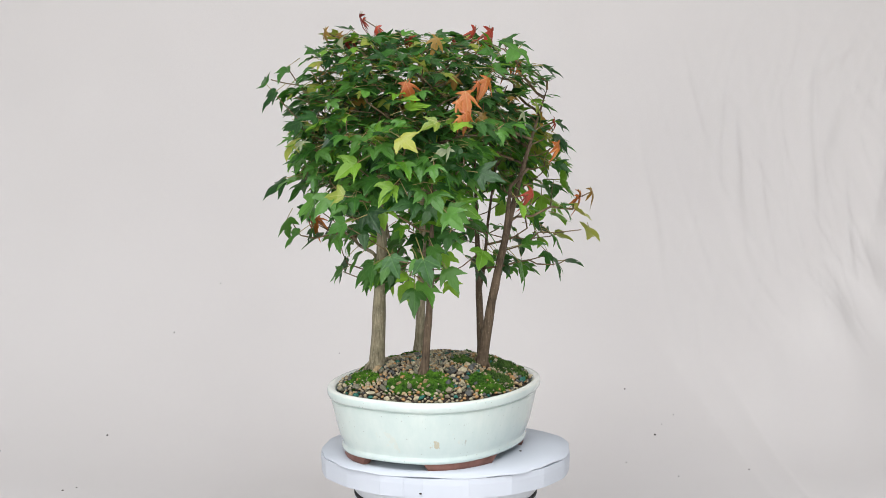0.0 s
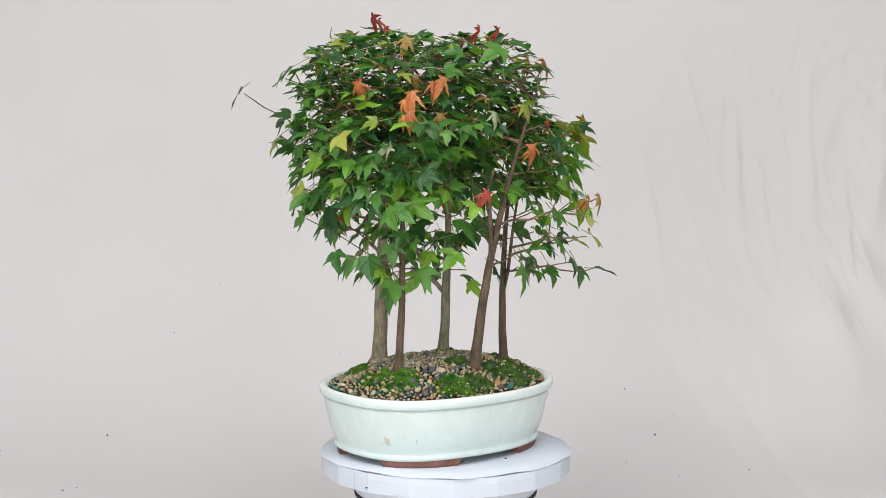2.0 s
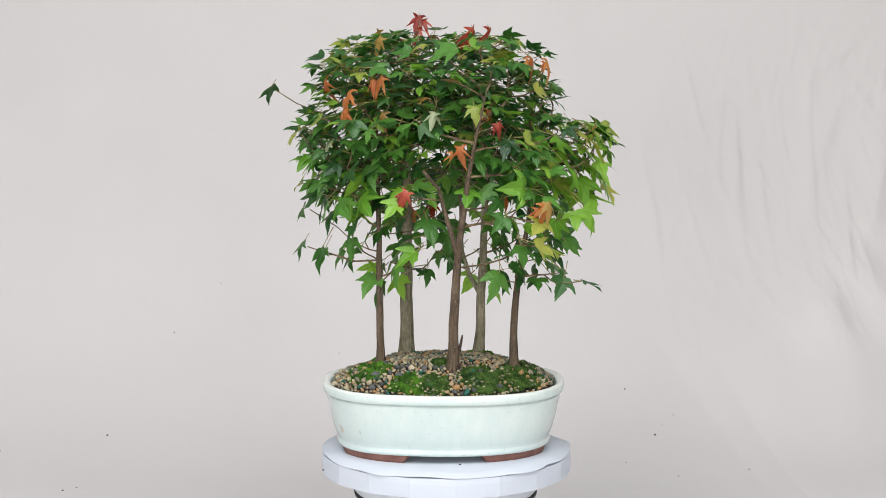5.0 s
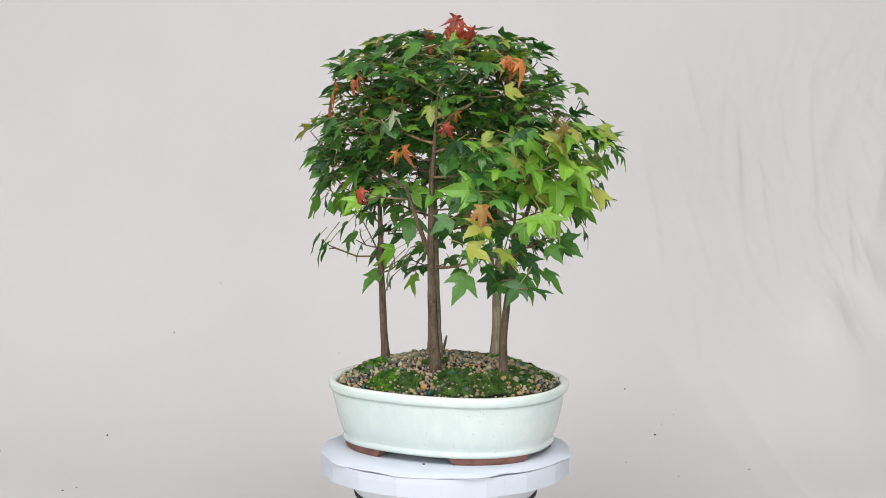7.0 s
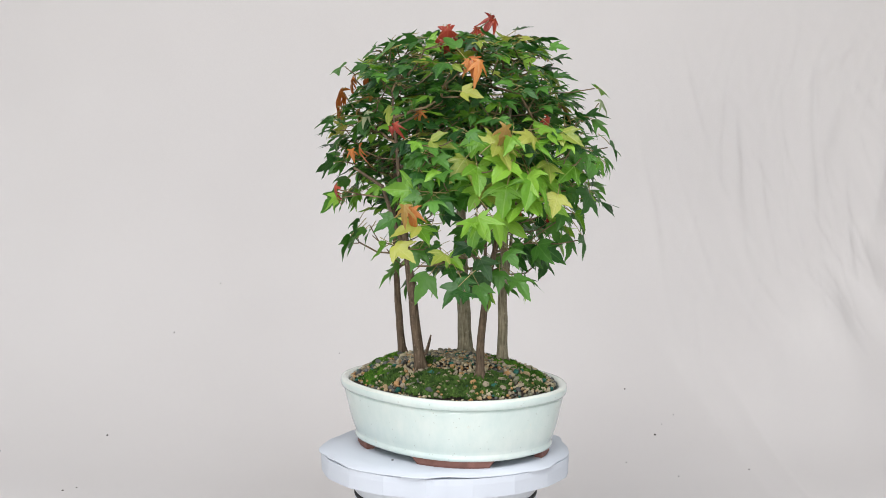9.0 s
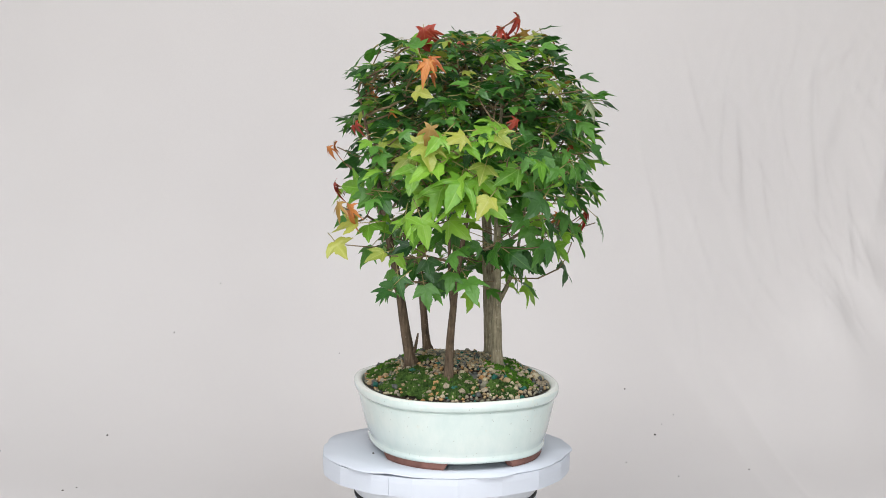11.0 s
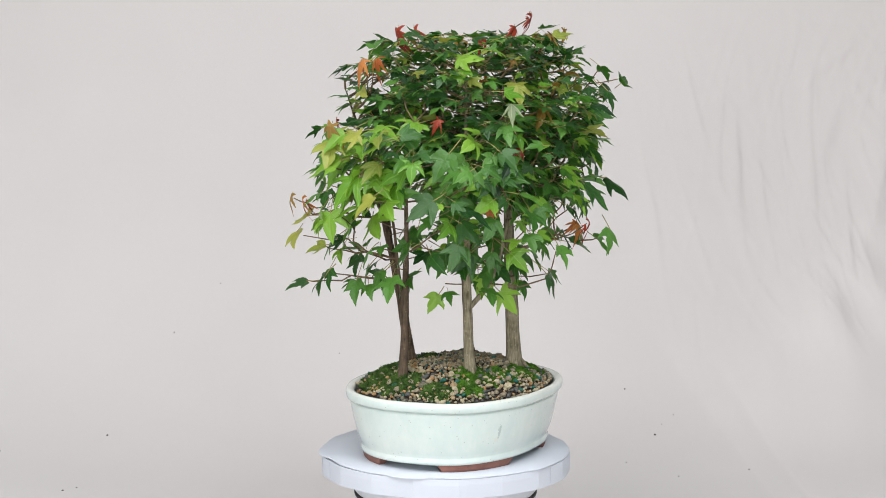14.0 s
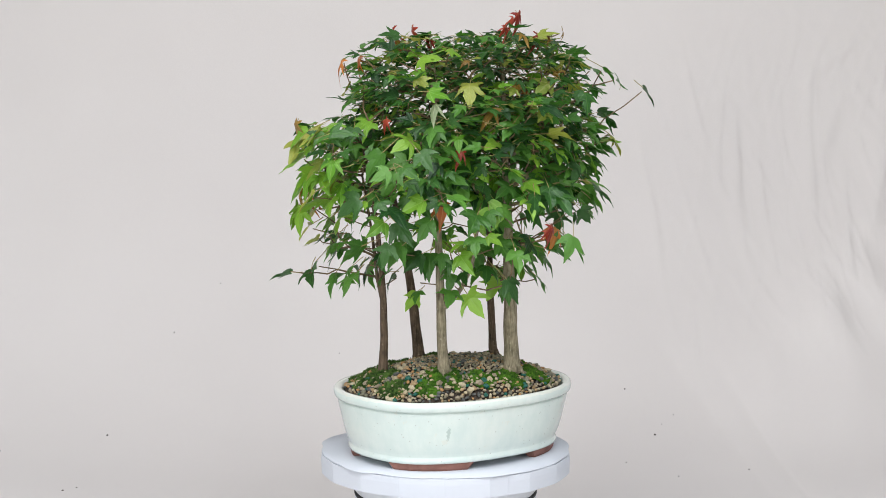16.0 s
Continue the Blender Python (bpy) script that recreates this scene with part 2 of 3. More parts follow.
# -- cloth sweep --
# folds of the hanging cloth: from x, z to x, z, half width, depth
FOLDS = [(1.16, 0.46, 0.58, 0.05, 0.085, 0.041), (1.14, 0.26, 0.68, 0.00, 0.080, 0.032), (1.22, 0.64, 0.78, 0.25, 0.060, 0.018), (1.06, 0.62, 0.99, 0.38, 0.026, 0.013), (0.97, 0.76, 0.85, 0.47, 0.026, 0.010),
         (0.67, 0.74, 0.65, 0.46, 0.009, 0.0050), (0.70, 0.70, 0.70, 0.34, 0.013, 0.0075), (0.75, 0.58, 0.77, 0.28, 0.010, 0.0052), (0.47, 0.68, 0.52, 0.18, 0.013, 0.0046), (0.57, 0.86, 0.63, 0.56, 0.010, 0.0042),
         (0.88, 0.80, 0.87, 0.30, 0.014, 0.0075), (0.96, 0.56, 0.93, 0.28, 0.013, 0.0075), (1.04, 0.90, 0.82, 0.72, 0.014, 0.0055), (0.40, 0.43, 0.19, 0.20, 0.030, 0.0060), (0.57, 0.28, 0.56, 0.10, 0.010, 0.0040)]


def fold_height(x, z):
    """How far the folds stand out of the cloth at x, z."""
    out = 0.0
    for k, (x0, z0, x1, z1, w, depth) in enumerate(FOLDS):
        dx, dz = x1 - x0, z1 - z0
        length = math.hypot(dx, dz)
        u = ((x - x0) * dx + (z - z0) * dz) / length / length
        if not 0 < u < 1:
            continue
        bend = noise.noise(Vector((u * length * 9, k * 3.7, 0)))
        side = ((x - x0) * dz - (z - z0) * dx) / length + w * 0.4 * bend
        w_here = w * (0.75 + 0.5 * u)
        v = side / (w_here * (0.75 if side < 0 else 1.35))
        if abs(v) < 3:
            out += depth * math.sin(math.pi * u) ** 0.7 * math.exp(-v * v) * (0.85 + 0.5 * bend)
    return out


def build_backdrop():
    run = []                 # y, z and the cloth's normal
    radius, wall_y, front = 0.90, 1.72, -3.2
    y = front
    while y < wall_y - radius:
        run.append((y, 0.0, 0.0, 1.0))
        y += 0.12 if y < 0.3 else 0.03
    for k in range(0, 121):
        q = k / 120 * math.pi / 2
        run.append((wall_y - radius + radius * math.sin(q), radius - radius * math.cos(q), -math.sin(q), math.cos(q)))
    z = radius
    while z < 2.3:
        z += 0.010 if z < 1.05 else 0.06
        run.append((wall_y, z, -1.0, 0.0))
    bm = bmesh.new()
    rows = []
    xs = [-2.0 + 0.03 * k for k in range(70)]
    while xs[-1] < 2.0:
        xs.append(xs[-1] + (0.0042 if xs[-1] < 1.25 else 0.03))
    for x in xs:
        col = []
        for (y, z, ny, nz) in run:
            # how far into the slack, creased half of the hanging cloth
            slack = min(1.0, max(0.0, (x - 0.40) / 0.35)) * min(1.0, max(0.0, (z - 0.10) / 0.25)) * min(1.0, max(0.35, (1.0 - z) / 0.3))
            rest = min(1.0, max(0.0, z / 0.5))
            d = fold_height(x, z) if x > 0.1 and z < 1.0 else 0.0
            if slack > 0:
                for lean, f, g, amp, seed in ((0.26, 11.0, 1.8, 0.0052, 7.0), (-0.34, 17.0, 2.6, 0.0040, 17.0), (0.75, 20.0, 3.2, 0.0036, 27.0), (0.05, 34.0, 2.4, 0.0016, 37.0)):
                    up = x + lean * (z - 0.6)
                    ridge = max(0.0, 1 - abs(noise.noise(Vector((up * f, z * g, seed)))) * 3.6)
                    here = max(0.0, 0.30 + noise.noise(Vector((x * 4, z * 3, seed + 1))) * 1.3)
                    d += amp * slack * ridge ** 2.5 * here
                d += 0.0016 * slack * noise.noise(Vector(((x + 0.2 * z) * 38, z * 9, 1.0)))
            d += 0.004 * rest * noise.noise(Vector((x * 1.5, z * 0.9, 5.0)))
            d += 0.0008 * rest * noise.noise(Vector((x * 9, z * 3, 9.0)))
            d += 0.0012 * (1 - rest) * noise.noise(Vector((x * 3, y * 3, 4.0)))
            col.append(bm.verts.new((x, y + ny * d, z + nz * d)))
        rows.append(col)
    for a, b in zip(rows, rows[1:]):
        for k in range(len(run) - 1):
            bm.faces.new((a[k], b[k], b[k + 1], a[k + 1]))
    ob = new("backdrop", finish(bm, "backdrop", CLOTH))
    s = ob.modifiers.new("thickness", "SOLIDIFY")
    s.thickness, s.offset = 0.002, 1.0
    tagged(ob, "off-white cotton backdrop cloth, creased on one half", kind="structure")
    bm = bmesh.new()
    box(bm, (-2.1, -3.25, -0.05), (2.1, 1.9, -0.006))
    tagged(new("bench", finish(bm, "bench", WALL, False)), "wide plain bench under the backdrop cloth", kind="structure")


build_backdrop()


# -- stand: fixed drum and turning disc --
def build_stand():
    root = thing("turntable", "white round turntable with a card-covered disc, standing on the cloth", "turntable")
    bm = bmesh.new()
    rings = []
    for r, z in ((0.150, 0.003), (0.150, 0.012), (0.132, 0.016), (0.1335, 0.02), (0.1335, 0.189), (0.1315, 0.191), (0.1315, 0.195), (0.1335, 0.197), (0.1335, 0.2155), (0.132, 0.2195), (0.127, 0.2243)):
        rings.append([(r * math.cos(q * math.pi / 36), r * math.sin(q * math.pi / 36), z) for q in range(72)])
    loft(bm, rings, (True, True))
    part("drum", bm, DRUM, root)
    # a narrow black line around the upper part of the drum
    bm = bmesh.new()
    rings = []
    for r, z in ((0.1318, 0.1905), (0.1345, 0.1910), (0.1345, 0.1950), (0.1318, 0.1955)):
        rings.append([(r * math.cos(q * math.pi / 36), r * math.sin(q * math.pi / 36), z) for q in range(72)])
    loft(bm, rings, (True, True))
    part("dark_ring", bm, RING_BLACK, root, "thin dark ring around the drum")

    n = 18 * 6
    rnd = random.Random(5)
    flats = 18
    facets = [0.1818 + rnd.uniform(-0.0013, 0.0013) for _ in range(flats)]

    def edge(q, grow=0.0, wob=1.0):
        f = q / (2 * math.pi) * flats
        i = int(f) % flats
        u = f - int(f)
        return facets[i] * (1 - u) + facets[(i + 1) % flats] * u - 0.0015 * math.sin(u * math.pi) * wob + grow

    bm = bmesh.new()
    rings = []
    for grow, z, wob in ((-0.004, 0.0, 1), (0.0, 0.0012, 1), (0.0006, 0.02, 1), (0.0, 0.0285, 1)):
        rings.append([(edge(2 * math.pi * k / n, grow, wob) * math.cos(2 * math.pi * k / n), edge(2 * math.pi * k / n, grow, wob) * math.sin(2 * math.pi * k / n),
                       z + (0.0015 * noise.noise(Vector((k * 0.3, 0, 1))) if z == 0 else 0)) for k in range(n)])
    loft(bm, rings, (True, True))
    top = part("disc", bm, PAPER, root, "white card-covered disc with uneven cut edge", False)
    top.location = (0, 0, DISC_TOP - 0.032)
    TURNING.append(top)
    # the sheet laid on top, cut a little larger and lifting here and there
    bm = bmesh.new()
    rings = []
    for k2, (scale, z) in enumerate(((0.30, 0.0292), (0.80, 0.0292), (1.0, 0.0292), (1.003, 0.0301), (1.0, 0.0314), (0.80, 0.032), (0.30, 0.032))):
        ring = []
        for k in range(n):
            q = 2 * math.pi * k / n
            bulge = 0.016 * max(0, noise.noise(Vector((math.cos(q) * 2.1, math.sin(q) * 2.1, 3)))) - 0.0012 + 0.0011 * noise.noise(Vector((math.cos(q) * 9, math.sin(q) * 9, 5)))
            r = (edge(q) + bulge) * scale
            lift = 0.0030 * noise.noise(Vector((math.cos(q) * 3, math.sin(q) * 3, 8))) if scale > 0.9 else 0
            lift = max(-0.0004, lift)
            ring.append((r * math.cos(q), r * math.sin(q), z + lift))
        rings.append(ring)
    loft(bm, rings, (True, True))
    part("top_sheet", bm, PAPER, top, "white card sheet with wavy edge")
    for name, at in (("speck", (0.109, -0.027, 0.0325)), ("speck", (-0.0345, -0.1785, 0.008))):
        bm = bmesh.new()
        bmesh.ops.create_icosphere(bm, subdivisions=1, radius=0.0022)
        for v in bm.verts:
            v.co.z *= 0.5
        part(name, bm, SOIL, top, "dark crumb stuck to the card").location = at
    # glued laps of the band
    for q in (-1.9, 0.5, 2.6):
        bm = bmesh.new()
        r = edge(q % (2 * math.pi)) + 0.0006
        w = 0.0009
        pts = [(r * math.cos(q + s), r * math.sin(q + s), z) for z in (0.003, 0.027) for s in (-w / r, w / r)]
        out = [((r + 0.0007) * math.cos(q + s), (r + 0.0007) * math.sin(q + s), z) for z in (0.003, 0.027) for s in (-w / r, w / r)]
        a = [bm.verts.new(p) for p in pts]
        b = [bm.verts.new(p) for p in out]
        for f in ((b[0], b[1], b[3], b[2]), (a[0], a[2], a[3], a[1]), (a[0], a[1], b[1], b[0]), (a[2], b[2], b[3], a[3]), (a[0], b[0], b[2], a[2]), (a[1], a[3], b[3], b[1])):
            bm.faces.new(f)
        part("card_lap", bm, PAPER, top, smooth=False)


build_stand()

# -- pot --
POT_AT = (-0.015, 0.0032, DISC_TOP)
POT_TURN = 67.26
POT_M = pose(*POT_AT, 0, 0, POT_TURN)
RIM_A, RIM_B, RIM_Z = 0.1772, 0.1454, 0.097


def pot_ring(scale, z, n=120):
    out = []
    for k in range(n):
        q = 2 * math.pi * k / n
        x, y = oval(q, RIM_A - RIM_B + RIM_B * scale, RIM_B * scale)
        w = 0.0006 * noise.noise(Vector((x * 18, y * 18, z * 20)))
        out.append((x * (1 + w), y * (1 + w), z + 0.0012 * noise.noise(Vector((x * 11, y * 11, 6)))))
    return out


def build_pot():
    root = thing("bonsai_pot", "oval pale celadon glazed bonsai pot on four clay feet", "pot", POT_AT)
    root.rotation_euler = (0, 0, radians(POT_TURN))
    TURNING.append(root)
    bm = bmesh.new()
    prof = [(0.30, 0.0105), (0.78, 0.0102), (0.835, 0.0100), (0.850, 0.0108), (0.860, 0.0135), (0.859, 0.0165), (0.848, 0.0185), (0.847, 0.0203), (0.866, 0.0255), (0.892, 0.036), (0.916, 0.050), (0.936, 0.064),
            (0.955, 0.076), (0.9625, 0.0822), (0.9600, 0.0850), (0.9480, 0.0862), (0.934, 0.0885)]
    loft(bm, [pot_ring(s, z) for s, z in prof], (True, False))
    part("body", bm, GLAZE, root)
    bm = bmesh.new()
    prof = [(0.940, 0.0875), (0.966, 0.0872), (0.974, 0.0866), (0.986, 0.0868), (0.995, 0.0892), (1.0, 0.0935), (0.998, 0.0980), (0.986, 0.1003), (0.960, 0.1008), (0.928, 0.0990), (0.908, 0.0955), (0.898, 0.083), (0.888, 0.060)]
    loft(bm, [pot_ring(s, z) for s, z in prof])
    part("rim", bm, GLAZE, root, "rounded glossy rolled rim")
    for lo, hi in ((18, 73), (107, 162), (198, 253), (287, 342)):
        bm = bmesh.new()
        made = []
        for k in range(9):
            u = k / 8
            ring = []
            for s, z, pull in ((0.72, 0.0108, 0), (0.842, 0.0108, 0), (0.834, 0.003, 1), (0.822, 0.0, 1), (0.75, 0.0, 1)):
                q = radians(lo + (hi - lo) * (u if not pull else 0.06 + 0.88 * u))
                x, y = oval(q, RIM_A - RIM_B + RIM_B * s, RIM_B * s)
                ring.append(bm.verts.new((x, y, z)))
            made.append(ring)
        for r0, r1 in zip(made, made[1:]):
            for k in range(5):
                bm.faces.new((r0[k], r1[k], r1[(k + 1) % 5], r0[(k + 1) % 5]))
        bm.faces.new(made[0])
        bm.faces.new(made[-1][::-1])
        part("foot", bm, CLAY, root, "unglazed red clay foot", False)


build_pot()

# -- soil, gravel, moss --
INV = POT_M.inverted()


def inside(x, y):
    """0 in the pot's middle, 1 at the inner edge of the rim."""
    p = INV @ Vector((x, y, DISC_TOP))
    a, b = RIM_A - RIM_B + RIM_B * 0.90, RIM_B * 0.90
    return (abs(p.x / a) ** 2.3 + abs(p.y / b) ** 2.3) ** (1 / 2.3)


def ground(x, y):
    r = min(1.0, inside(x, y))
    return 0.3535 + 0.0365 * (1 - r ** 2.4) + 0.004 * noise.noise(Vector((x * 22, y * 22, 0)))


MOSS_BEDS = [(-0.020, -0.108, 0.036, 0), (-0.056, -0.104, 0.030, 0), (-0.126, -0.042, 0.025, 0), (0.086, 0.026, 0.044, 1), (0.098, 0.076, 0.034, 1), (0.060, -0.086, 0.032, 0), (0.074, -0.050, 0.026, 1), (0.056, 0.098, 0.036, 1),
             (0.024, -0.014, 0.022, 1), (-0.046, 0.082, 0.036, 0), (-0.088, 0.050, 0.024, 0), (-0.114, 0.010, 0.026, 0), (0.002, 0.138, 0.024, 1), (-0.112, -0.066, 0.022, 0), (-0.042, 0.122, 0.022, 0)]


def in_moss(x, y):
    return any((x - mx) ** 2 + (y - my) ** 2 < (mr * 0.86) ** 2 for mx, my, mr, _ in MOSS_BEDS)


def pebble_mesh(seed):
    bm = bmesh.new()
    bmesh.ops.create_icosphere(bm, subdivisions=1, radius=1)
    rnd = random.Random(seed)
    for v in bm.verts:
        v.co *= 1 + rnd.uniform(-0.32, 0.2)
    sx, sy, sz = rnd.uniform(0.8, 1.15), rnd.uniform(0.6, 0.95), rnd.uniform(0.4, 0.7)
    for v in bm.verts:
        v.co = Vector((v.co.x * sx, v.co.y * sy, v.co.z * sz))
    return finish(bm, "pebble", PEBBLE, False)


def build_gravel():
    root = thing("gravel_bed", "mixed tan, grey and teal gravel over dark soil", "gravel", (POT_AT[0], POT_AT[1], 0.34))
    TURNING.append(root)
    off = Vector(root.location)
    bm = bmesh.new()
    rings = []
    for s in (0.02, 0.2, 0.4, 0.6, 0.75, 0.88, 0.99):
        ring = []
        for k in range(72):
            x, y = oval(2 * math.pi * k / 72, (RIM_A - RIM_B + RIM_B * 0.90) * s, RIM_B * 0.90 * s)
            p = POT_M @ Vector((x, y, 0))
            ring.append((p.x - off.x, p.y - off.y, ground(p.x, p.y) - 0.003 - off.z))
        rings.append(ring)
    loft(bm, rings, (True, False))
    part("soil", bm, SOIL, root, "dark damp soil mound")
    shapes = [pebble_mesh(40 + i) for i in range(8)]
    rnd = random.Random(11)
    spots = []
    tries = 0
    while len(spots) < 1900 and tries < 60000:
        tries += 1
        x, y = rnd.uniform(-0.19, 0.16), rnd.uniform(-0.18, 0.18)
        if inside(x, y) > 0.99 or (in_moss(x, y) and rnd.random() < 0.95):
            continue
        r = rnd.choice((0.0030, 0.0036, 0.0042, 0.0050, 0.0060, 0.0075)) * (0.75 if inside(x, y) < 0.45 else 1.0)
        if any((x - a) ** 2 + (y - b) ** 2 < (0.62 * (r + c)) ** 2 for a, b, c in spots):
            continue
        spots.append((x, y, r))
    rest = bmesh.new()
    spots.sort(key=lambda s: -s[2])
    for i, (x, y, r) in enumerate(spots):
        m = Matrix.LocRotScale(Vector((x, y, ground(x, y) + r * 0.15)) - off, Euler((rnd.uniform(-0.5, 0.5), rnd.uniform(-0.5, 0.5), rnd.uniform(0, 6.28))), Vector((r, r, r)))
        if i < 300:
            ob = new("pebble", shapes[i % 8])
            ob.parent = root
            ob.matrix_basis = m
        else:
            me = shapes[i % 8]
            vs = [rest.verts.new(m @ v.co) for v in me.vertices]
            for p in me.polygons:
                rest.faces.new([vs[k] for k in p.vertices])
    ob = part("small_gravel", rest, PEBBLE, root)
    tagged(ob, "fine mixed gravel", kind="stuff")


build_gravel()


def build_moss(mx, my, mr, dull, seed):
    z0 = ground(mx, my)
    ob_name = "moss_patch"
    rnd = random.Random(seed)
    bm = bmesh.new()

    def top(x, y):
        d = math.hypot(x, y) / mr
        return ground(mx + x, my + y) - z0 + 0.0045 * max(0, 1 - d * d) + 0.005 * noise.noise(Vector(((mx + x) * 75, (my + y) * 60, 2))) - 0.002

    n = 12
    grid = {}
    for i in range(-n, n + 1):
        for j in range(-n, n + 1):
            x, y = i / n * mr, j / n * mr
            lim = mr * (1 + 0.5 * noise.noise(Vector((mx * 9 + math.atan2(y, x) * 1.9, my * 9, 4))))
            if math.hypot(x, y) < lim and inside(mx + x, my + y) < 0.97:
                grid[i, j] = bm.verts.new((x, y, top(x, y)))
    for (i, j), v in list(grid.items()):
        q = [grid.get((i, j)), grid.get((i + 1, j)), grid.get((i + 1, j + 1)), grid.get((i, j + 1))]
        if all(q):
            bm.faces.new(q)
    count = int(1500 * (mr / 0.036) ** 2)
    for _ in range(count):
        a, d = rnd.uniform(0, 6.283), mr * math.sqrt(rnd.random())
        lim = mr * (1 + 0.5 * noise.noise(Vector((mx * 9 + a * 1.9, my * 9, 4))))
        x, y = d * math.cos(a), d * math.sin(a)
        if d > lim or inside(mx + x, my + y) > 0.97:
            continue
        z = top(x, y)
        h, w = rnd.uniform(0.0018, 0.0048) * (1.3 if dull else 1), rnd.uniform(0.0009, 0.0019)
        lean = Vector((rnd.gauss(0, 0.5), rnd.gauss(0, 0.5), 1)).normalized() * h
        s = Vector((math.cos(a * 7), math.sin(a * 7), 0)) * w
        s2 = Vector((-s.y, s.x, 0))
        base = Vector((x, y, z - 0.001))
        t = bm.verts.new(base + lean)
        k = [bm.verts.new(base + lean * 0.45 + o) for o in (s, s2 * 0.8 - s * 0.6, -s2 * 0.8 - s * 0.6)]
        b0 = bm.verts.new(base)
        for u, v in ((0, 1), (1, 2), (2, 0)):
            bm.faces.new((k[u], k[v], t))
            bm.faces.new((k[v], k[u], b0))
    ob = new(ob_name, finish(bm, ob_name, MOSS_DULL if dull else MOSS, False))
    ob.location = (mx, my, z0)
    tagged(ob, "tufted olive-green moss cushion on the gravel" if dull else "bright green velvety moss cushion on the gravel", "moss", "moss in the pot", "stuff")
    TURNING.append(ob)


for i, bed in enumerate(MOSS_BEDS):
    build_moss(*bed, 70 + i)


# -- leaves --
THREE = [(0.0, 0.0), (0.13, -0.05), (0.29, -0.02), (0.37, 0.07), (0.46, 0.20), (0.55, 0.36), (0.68, 0.58), (0.48, 0.49), (0.32, 0.44), (0.23, 0.46), (0.26, 0.60), (0.20, 0.76), (0.11, 0.92), (0.0, 1.16)]
FIVE = [(0.0, 0.0), (0.12, -0.07), (0.36, -0.13), (0.58, -0.10), (0.44, 0.04), (0.36, 0.13), (0.50, 0.28), (0.62, 0.44), (0.80, 0.68), (0.52, 0.55), (0.25, 0.42), (0.30, 0.60), (0.21, 0.82), (0.0, 1.18)]

YOUNG = [(0.0, 0.0), (0.06, -0.03), (0.26, -0.12), (0.42, -0.13), (0.30, 0.02), (0.20, 0.13), (0.38, 0.26), (0.50, 0.40), (0.66, 0.62), (0.44, 0.53), (0.21, 0.39), (0.23, 0.60), (0.13, 0.88), (0.0, 1.20)]


def leaf_mesh(name, half, seed, mats, fold, droop, stalk):
    rnd = random.Random(seed)
    right = [(x * rnd.uniform(0.88, 1.1), y + rnd.uniform(-0.025, 0.025)) for x, y in half]
    left = [(-x * rnd.uniform(0.88, 1.1), y + rnd.uniform(-0.025, 0.025)) for x, y in half[1:-1]]
    line = right + left[::-1]
    # small teeth between the corners
    out = []
    for i, (x, y) in enumerate(line):
        x2, y2 = line[(i + 1) % len(line)]
        out.append((x, y))
        if math.hypot(x2 - x, y2 - y) > 0.13:
            for u, k in ((0.45, 1.035), (0.55, 0.985)):
                mx, my = x + (x2 - x) * u, y + (y2 - y) * u
                out.append((mx * k, (my - 0.3) * k + 0.3))
    twist = rnd.uniform(-0.25, 0.25)

    def lift(x, y):
        r = math.hypot(x, y - 0.2)
        return fold * abs(x) - droop * max(0, y) ** 2 - droop * 0.7 * x * x + twist * x * y + 0.05 * math.sin(7 * x + seed) * r + 0.03 * math.sin(9 * y + seed)

    bm = bmesh.new()
    c = (0.0, 0.22)
    mid = bm.verts.new((c[0], c[1], lift(*c)))
    rings = []
    for s in (0.5, 1.0):
        ring = []
        for x, y in out:
            px, py = c[0] + (x - c[0]) * s, c[1] + (y - c[1]) * s
            ring.append(bm.verts.new((px, py, lift(px, py))))
        rings.append(ring)
    n = len(out)
    for k in range(n):
        bm.faces.new((mid, rings[0][k], rings[0][(k + 1) % n]))
        bm.faces.new((rings[0][k], rings[1][k], rings[1][(k + 1) % n], rings[0][(k + 1) % n]))
    pts = [(0, 0.03, lift(0, 0.03)), (0, -stalk * 0.5, -0.05), (0.02, -stalk, -0.02 - stalk * 0.12)]
    tube(bm, pts, (0.020, 0.018, 0.022), 4, 1)
    return finish(bm, name, mats)


LEAF_MESH = {}
for ci, (tone, m) in enumerate(LEAF.items()):
    LEAF_MESH[tone] = []
    for k in range(5):
        young = tone in ("orange", "red", "bronze", "pale")
        five = (k in (1, 3) and tone in ("bright", "yellow")) or (young and k < 3)
        LEAF_MESH[tone].append(leaf_mesh("leaf", YOUNG if young else FIVE if five else THREE, 10 * ci + k, [m, STALK], (0.10, -0.12, 0.22, 0.0, 0.3)[k] - (0.30 if young else 0),
                                         (0.18, 0.30, 0.12, 0.40, 0.24)[k] + ((0.75 if tone in ("red", "orange") else 0.35) if young else 0), 0.16 if young else 0.55 + 0.12 * k))

